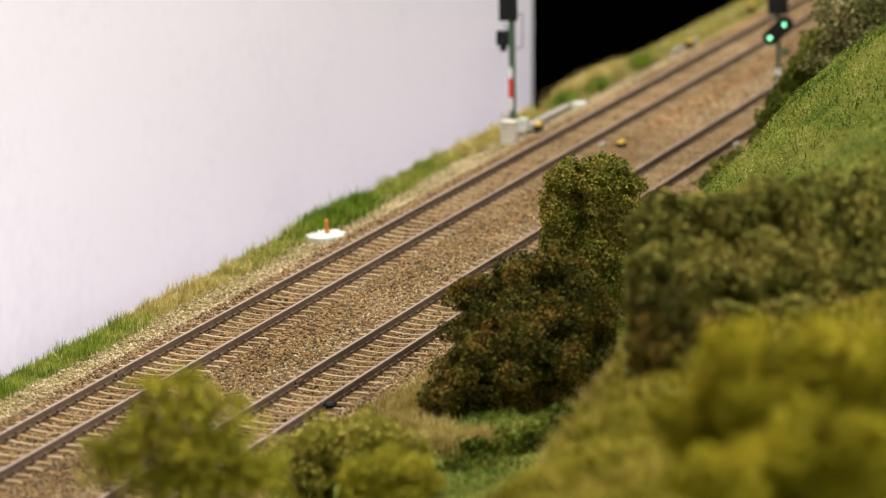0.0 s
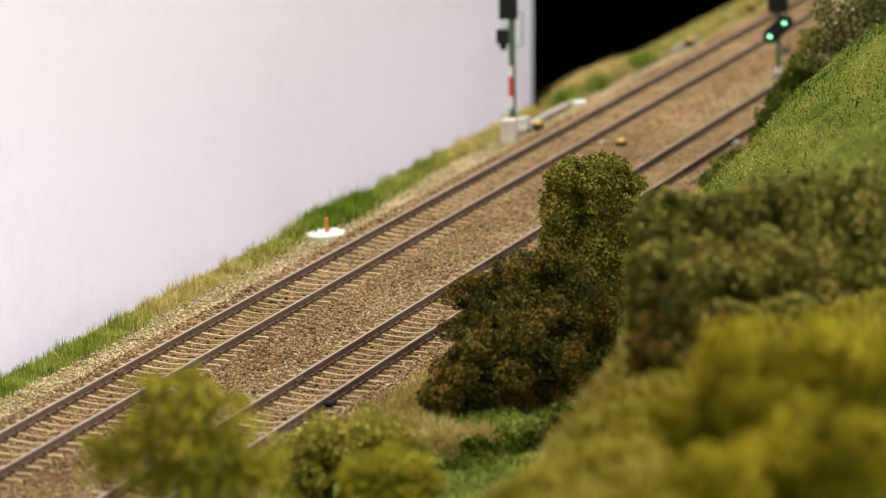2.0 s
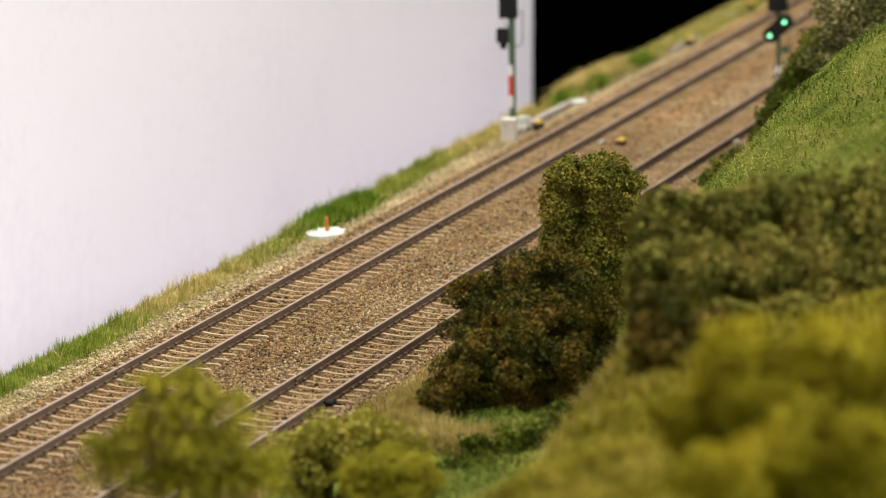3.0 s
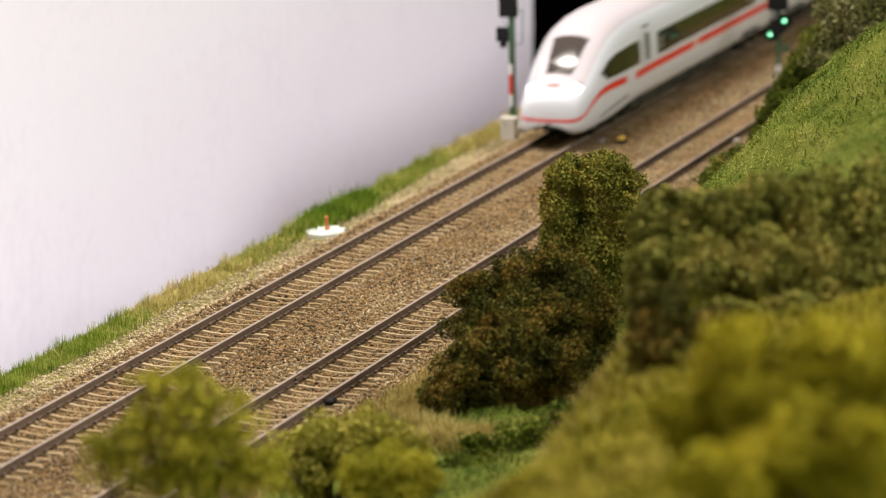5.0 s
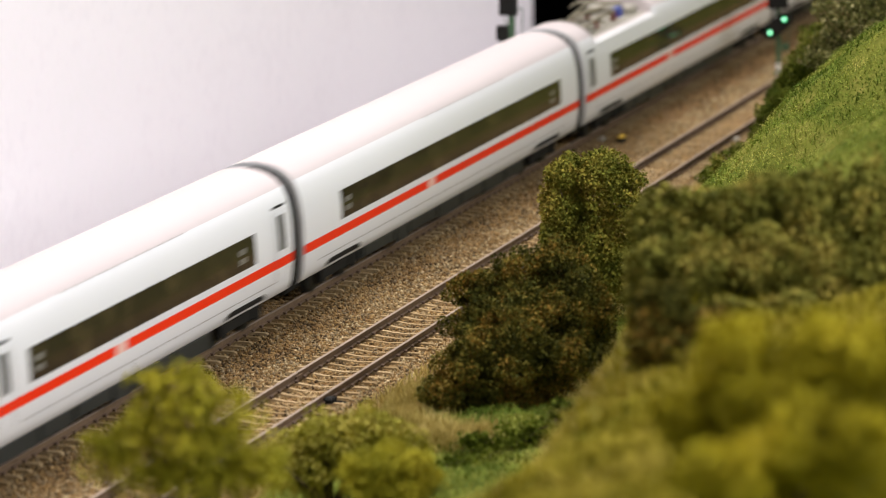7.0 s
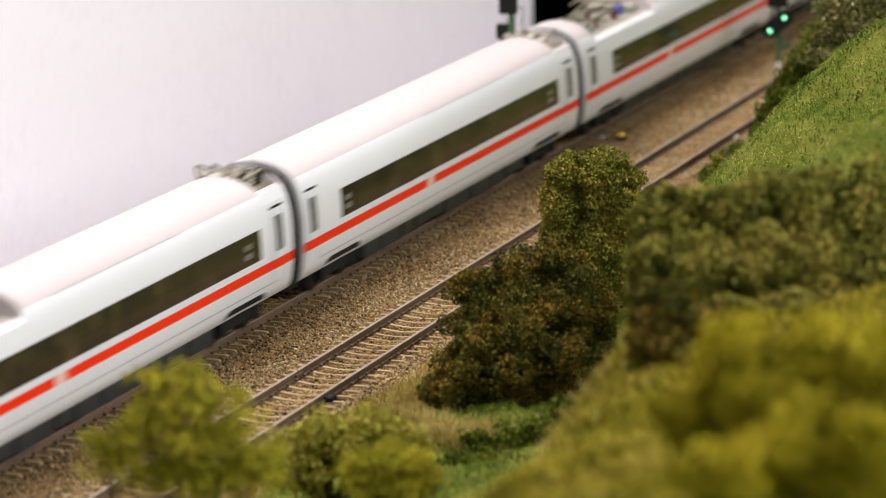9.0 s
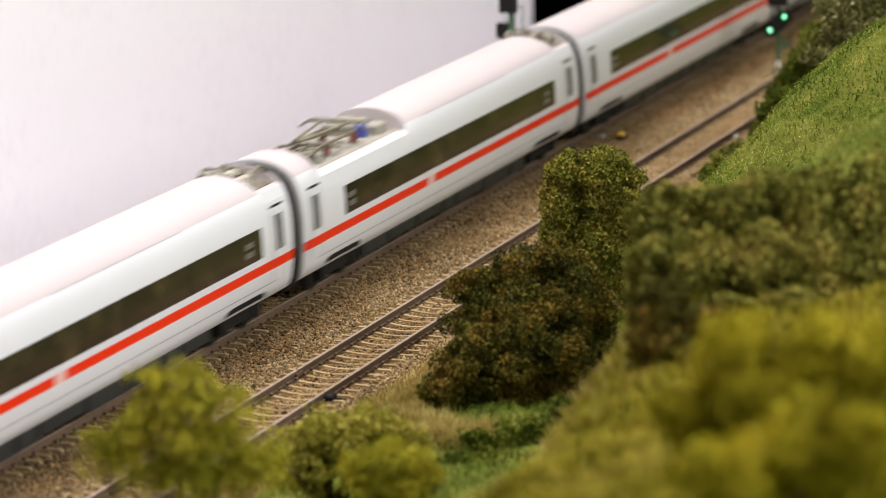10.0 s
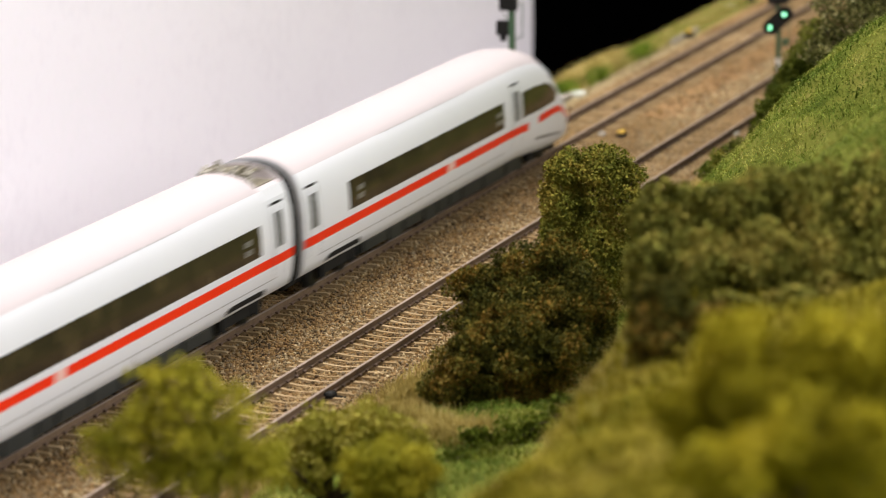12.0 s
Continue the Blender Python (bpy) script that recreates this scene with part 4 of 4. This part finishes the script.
def build_plants():
    bush("bush", (124, 172), [(116.9, 173.6, 55.3, 7.3, 7, 6.7), (125.9, 176.6, 56.3, 10, 8, 6), (132.9, 178.4, 54, 4.7, 5.3, 6), (114.3, 171.9, 50.7, 4.7, 6.7, 8.7), (114, 170, 41.7, 5, 6.7, 8.3), (117, 171.8, 45.8, 7, 7.2, 7.3), (127.7, 175, 45, 9.7, 9, 8.3), (116.7, 169.9, 36.8, 8, 7.7, 7.3), (127.1, 172.7, 34.4, 10, 9.3, 8.7), (125.7, 170, 22.9, 10, 9.7, 9.5), (131.4, 171.8, 22.9, 4.7, 7.5, 10.3), (128, 168.5, 11.5, 7.3, 8.7, 10)], 64000, 0.58, M_LEAF_DARK, "tall dense dark green bush with brownish leaves beside the track", 11, 16, 0.28, 0.95)
    bush("bush", (120, 105), [(104.4, 122, 29.9, 7.7, 6.9, 6.1), (116.4, 126.6, 33.8, 10.3, 8.7, 7.1), (125.5, 130.1, 37.3, 7.1, 7.4, 7.7), (109.9, 109.4, 22, 10.2, 8.9, 7.7), (123.5, 114.2, 24.4, 12.4, 11.3, 10.2), (136.3, 118.7, 26.7, 9.6, 10.2, 10.8), (141.1, 118.2, 16.5, 6.4, 7.8, 9.2), (109.8, 95.1, 14.4, 8.5, 8, 7.6), (123.7, 99.5, 14.4, 12.3, 11.2, 10.1), (136.9, 103.8, 15.2, 10.4, 9.8, 9.2), (104.2, 91.8, 6.6, 6.9, 6.3, 5.7), (113.6, 94.6, 5.5, 9.8, 8.2, 6.6), (125.6, 98.5, 6.5, 9.8, 8.4, 6.9), (135.7, 102.2, 9, 7.9, 6.6, 5.4)], 100000, 0.58, M_LEAF_SHADED, "wide dense dark green bush with rusty tips beside the track", 12, 20, 0.26)
    bush("bush", (212, -52), [(203.4, -45.4, 83.2, 9.4, 9.6, 9.7), (216.8, -41, 83.9, 12.8, 11.2, 9.7), (229.6, -36.8, 85.2, 11.4, 11.1, 10.8), (203.3, -63.2, 74.2, 5.6, 7.4, 9.3), (214.6, -59.5, 74.9, 12.6, 11.3, 9.9), (229.1, -54.8, 75.5, 12.6, 11.6, 10.6), (228.5, -83.1, 68.2, 10.3, 8.4, 6.5), (240.8, -79.1, 68.8, 10.3, 8.4, 6.5)], 36000, 0.85, M_LEAF_OLIVE, "large olive green bush on the hillside", 13, 6, 0.24, 0.7)
    # Not a plant of its own: dark leaves stand in for the olive bush's underside shade.
    bush("bush", (210, -95), [(216, -101.9, 73.7, 6.6, 7, 7.4), (217.1, -108.3, 66.6, 6.1, 6.1, 6.1), (224.4, -111.4, 66.5, 6.9, 6.5, 6), (230, -105.6, 70.8, 6.3, 6.3, 6.3)], 12000, 0.7, M_LEAF_SHADED, "added dark foliage for the shade under the olive bush", 28, 6)
    bush("bush", (240, -30), [(235.6, -19.8, 80.6, 10.9, 11.3, 11.6), (245.2, -16.4, 82.6, 9.6, 11.6, 13.7), (243.9, -50.9, 71.6, 11.9, 11.3, 10.6), (254, -47.7, 71.6, 9.3, 10.6, 11.9)], 20000, 0.9, M_LEAF_OLIVE, "broad olive green bush on the hillside", 14)
    bush("bush", (290, -310), [(283.1, -311.5, 110.2, 6.8, 7.2, 7.6), (298.4, -306.8, 109.7, 9.2, 8.5, 7.8), (275.3, -315.7, 101.1, 5.8, 5.6, 5.3), (292, -310.7, 99.7, 17.5, 13.6, 9.7), (306.2, -305.5, 103.5, 7.3, 10, 12.6), (284, -314.4, 94, 11.7, 9.7, 7.8), (302.7, -309.1, 91.1, 12.6, 10.2, 7.8), (301.6, -336.1, 102.1, 11.2, 8.4, 5.6), (289.6, -345.8, 98.7, 8.4, 6.5, 4.6), (311.5, -338, 103.3, 6.5, 6, 5.6)], 34000, 0.8, M_LEAF_LIGHT, "bright yellow-green bush high on the hillside", 15, 8, 0.2, 0.8)
    bush("bush", (136, -194), [(132.9, -193.3, 67.6, 7.1, 6.3, 5.4), (139.7, -191, 68.2, 6.6, 5.7, 4.8), (127.4, -195.9, 62.9, 6.6, 6, 5.4), (136.7, -193.6, 60, 10.1, 8.6, 7.1), (145.7, -190.4, 61.7, 6.6, 6, 5.4), (123.3, -198.6, 55.9, 6.6, 6.3, 6), (133.7, -196, 52.4, 10.7, 8.3, 6), (145.1, -192.3, 52.9, 10.1, 8.3, 6.6), (136, -191.2, 73.2, 4.2, 3.3, 2.4), (129.2, -193.5, 72.3, 4.8, 3.6, 2.4), (146.5, -188.8, 68.5, 3.3, 2.7, 2.1), (119.8, -199.3, 58.2, 4.2, 3.9, 3.6), (152.9, -189.5, 54.7, 4.8, 4.8, 4.8)], 11000, 0.7, M_LEAF_MID, "loose yellow-green bush with airy outline", 16, 18, 0.4, 1.7)
    bush("bush", (108, -19), [(107.7, -18.5, 20.1, 8.9, 7, 5.2), (117.2, -15.3, 21.6, 8.3, 6.9, 5.4), (99.7, -21.8, 16.6, 7.2, 5.7, 4.3), (113.4, -17.8, 14.5, 12, 9, 6), (102.7, -22, 10.3, 9.2, 7.7, 6.3), (124.9, -13.5, 18, 7.2, 5.4, 3.7), (97.4, -38.7, 15.2, 6.4, 5.6, 4.8)], 17000, 0.62, M_LEAF_LIFTED, "low spreading green bush, leaves lightened against the shade", 17, 14, 0.3, 1.2)
    bush("bush", (158, -121), [(158.1, -121.5, 39.4, 8.4, 6.9, 5.4), (152.1, -123.8, 37.5, 5.9, 5.1, 4.3), (164.4, -120.1, 36.9, 5.6, 5.2, 4.9), (158.4, -122.5, 33.8, 9.5, 7.5, 5.6)], 8500, 0.65, M_LEAF_MID, "small round yellow-green bush", 18, 14, 0.3, 1.2)
    bush("bush", (129, 523), [(129.7, 523.7, 58.0, 15.8, 15.8, 15.8), (120.4, 518.2, 44.6, 9.5, 9.5, 9.5), (137.4, 527.2, 63.2, 10.5, 11.6, 12.6)], 14000, 0.75, M_LEAF_SPECK, "pale olive leafy bush at the top of the bank", 19)
    bush("bush", (96, 549), [(98.1, 551.1, 26.6, 6.5, 8.1, 9.7), (93.6, 547.6, 16.0, 5.4, 6.5, 7.5)], 5000, 0.65, M_COVER, "dark green creeper at the foot of the bank", 20)
    bush("bush", (100, 575), [(101, 578, 26, 7, 12, 8), (97, 565, 18, 6, 12, 7), (106, 560, 30, 6, 10, 6)], 5000, 0.65, M_COVER, "dark green leafy creeper on the bank", 24)
    bush("bush", (95, 450), [(93, 452, 9, 5, 12, 4), (98, 440, 12, 5, 10, 4)], 2600, 0.65, M_COVER, "small dark green creeper at the bank foot", 25)
    bush("bush", (103, 554), [(98.3, 550.5, 27.4, 6.9, 7.5, 8.2), (102.9, 553.8, 36.9, 6.9, 7.8, 8.6), (106.6, 556.6, 45.4, 6.0, 6.8, 7.5)], 6000, 0.65, M_COVER, "dark green leafy shrub at the top of the bank", 26)
    bush("bush", (100, 507), [(100.0, 507.5, 23.0, 5.5, 5.9, 6.3), (97.0, 505.1, 15.7, 4.6, 4.8, 5.0), (103.3, 509.6, 28.1, 5.0, 5.5, 5.9)], 4500, 0.65, M_COVER, "dark green leafy shrub at the foot of the bank", 27)
    bush("bush", (91, 498), [(90, 500, 8, 6, 12, 5), (93, 480, 9, 5, 12, 4)], 3500, 0.65, M_COVER, "low dark green creeper along the track edge", 23)
    bush("bush", (106, 424), [(106.9, 423.8, 18.7, 8.0, 5.8, 3.6)], 900, 0.8, M_LEAF_DARK, "low dark leafy sprig at the track edge", 21)

    dry = lambda y: np.interp(y, (180, 215, 240, 300, 330, 385, 410, 540, 570, 690, 720, 790, 815, 860, 1250), (0.02, 0.25, 0.97, 0.95, 0.5, 0.4, 0.2, 0.25, 0.9, 0.85, 0.95, 0.9, 0.35, 0.35, 0.5))

    def strip(rng, n):
        y = rng.uniform(-20, 1250, n)
        x = -46 + np.abs(rng.uniform(0, 12.6, n) + 2.0 * np.sin(y / 23) * rng.uniform(0, 1, n))
        return np.where(y > 690, np.maximum(x, -40), x), y

    def green_part(rng, n):
        x, y = strip(rng, n)
        m = rng.uniform(0, 1, n) > dry(y)
        return x[m], y[m]

    def straw_part(rng, n):
        x, y = strip(rng, n)
        m = rng.uniform(0, 1, n) < dry(y)
        return x[m], y[m]

    blades("grass", 60000, green_part, (1.4, 4.6), 0.55, M_GRASS, "green static grass along the backdrop", 31, 0.085, 0.7)
    blades("grass", 38000, straw_part, (1.6, 5.0), 0.55, M_STRAW, "dry straw-coloured grass along the backdrop", 32, 0.09, 0.7)

    def tufts(rng, n):
        c = np.array([(-38, 392), (-39, 405), (-37, 420), (-38, 437), (-35, 703), (-33.5, 747), (-33.5, 824)])
        k = rng.integers(0, len(c), n)
        return c[k, 0] + rng.normal(0, np.where(k > 3, 1.6, 3.0), n), c[k, 1] + rng.normal(0, 8, n)

    blades("grass_tufts", 6500, tufts, (3.5, 8.0), 0.5, M_TUFT, "dark green grass tufts beside the foundation", 33)

    def heap(rng, n):
        return -38.5 + rng.normal(0, 1.6, n).clip(-1.6, 4), 757 + rng.normal(0, 24, n)

    blades("straw_tufts", 5000, heap, (4.5, 9.0), 0.6, M_STRAW, "tall dry straw tufts at the layout's open edge", 42, 0.16)

    def hill(rng, n):
        y = rng.uniform(-300, 720, n)
        x = 84 + 222 * rng.uniform(0, 1, n) ** 1.3
        return x, y

    blades("hill_grass", 120000, hill, (1.0, 2.6), 0.9, M_MEADOW, "yellow-green static grass covering the hillside", 34, 0.18, 0.5)

    def mound(rng, n):
        return 158 + 130 * rng.uniform(0, 1, n), rng.uniform(-330, 45, n)

    def mound_edge(rng, n):
        return 193 + rng.normal(0, 7, n), rng.uniform(-240, 30, n)

    blades("mound_grass", 60000, mound, (2.0, 4.8), 0.8, M_MOUND, "olive and yellowed grass on the near mound", 40, 0.24, 0.6)
    blades("mound_grass", 7000, mound_edge, (2.0, 5.0), 0.7, M_STRAW, "dry tan grass along the mound's edge", 41, 0.2, 0.6)

    def bank(rng, n):
        return 84 + 150 * rng.uniform(0, 1, n) ** 1.1, rng.uniform(50, 660, n)

    flock("turf", 320000, bank, 0.34, M_MEADOW, "fluffy yellow-green foam turf on the bank", 37)

    def edge(rng, n):
        return -41 + 10 * rng.uniform(0, 1, n) ** 1.6, rng.uniform(690, 1300, n)

    blades("grass", 16000, edge, (1.5, 5.0), 0.5, M_STRAW, "dry grass along the open edge of the layout", 38, 0.16)
    blades("grass", 9000, edge, (1.5, 4.5), 0.5, M_GRASS, "green grass along the open edge of the layout", 39, 0.16)

    def hill_straw(rng, n):
        y = rng.uniform(-200, 700, n)
        return 75 + np.abs(rng.normal(0, 7, n)), y

    def hollow(rng, n):
        c = np.array([(90, 102), (94, 92), (100, 72), (107, 63), (116, 54), (124, 52), (86, 118)])
        k = rng.integers(0, len(c), n)
        return c[k, 0] + rng.normal(0, 3.2, n), c[k, 1] + rng.normal(0, 6, n)

    blades("dry_grass", 14000, hollow, (2.0, 5.4), 0.4, M_STRAW, "tufts of dry straw grass below the wide bush", 36, 0.14)
    bush("ground_cover", (137, 42), [(129.8, 41.6, 2.9, 7.5, 5.4, 3.3), (139.8, 45, 4.4, 9, 6.6, 4.2), (128.2, 21.5, 1.3, 8.1, 6.3, 4.4), (140.9, 20.4, 2.4, 10.3, 7.7, 5.2), (145.3, 47.6, 8.8, 6, 4.9, 3.8), (150.7, 50.3, 14, 5.3, 4, 2.7), (128.2, 41.6, 5.9, 4.5, 3.3, 2.1)], 12000, 0.65, M_COVER_GREEN, "low green ground cover in the hollow", 22, 10, 0.35, 1.6)
    blades("dry_grass", 7000, hill_straw, (1.5, 4.5), 0.5, M_STRAW, "dry grass at the foot of the bank", 35)


build_signal_back()
build_signal_front()
build_small_things()
build_plants()
build_track(0.0, 128.0, "railway track with pale concrete sleepers and rusty rails")
build_track(D2, 134.0, "railway track with pale concrete sleepers and rusty rails, near the bank")
build_ballast()
motions()
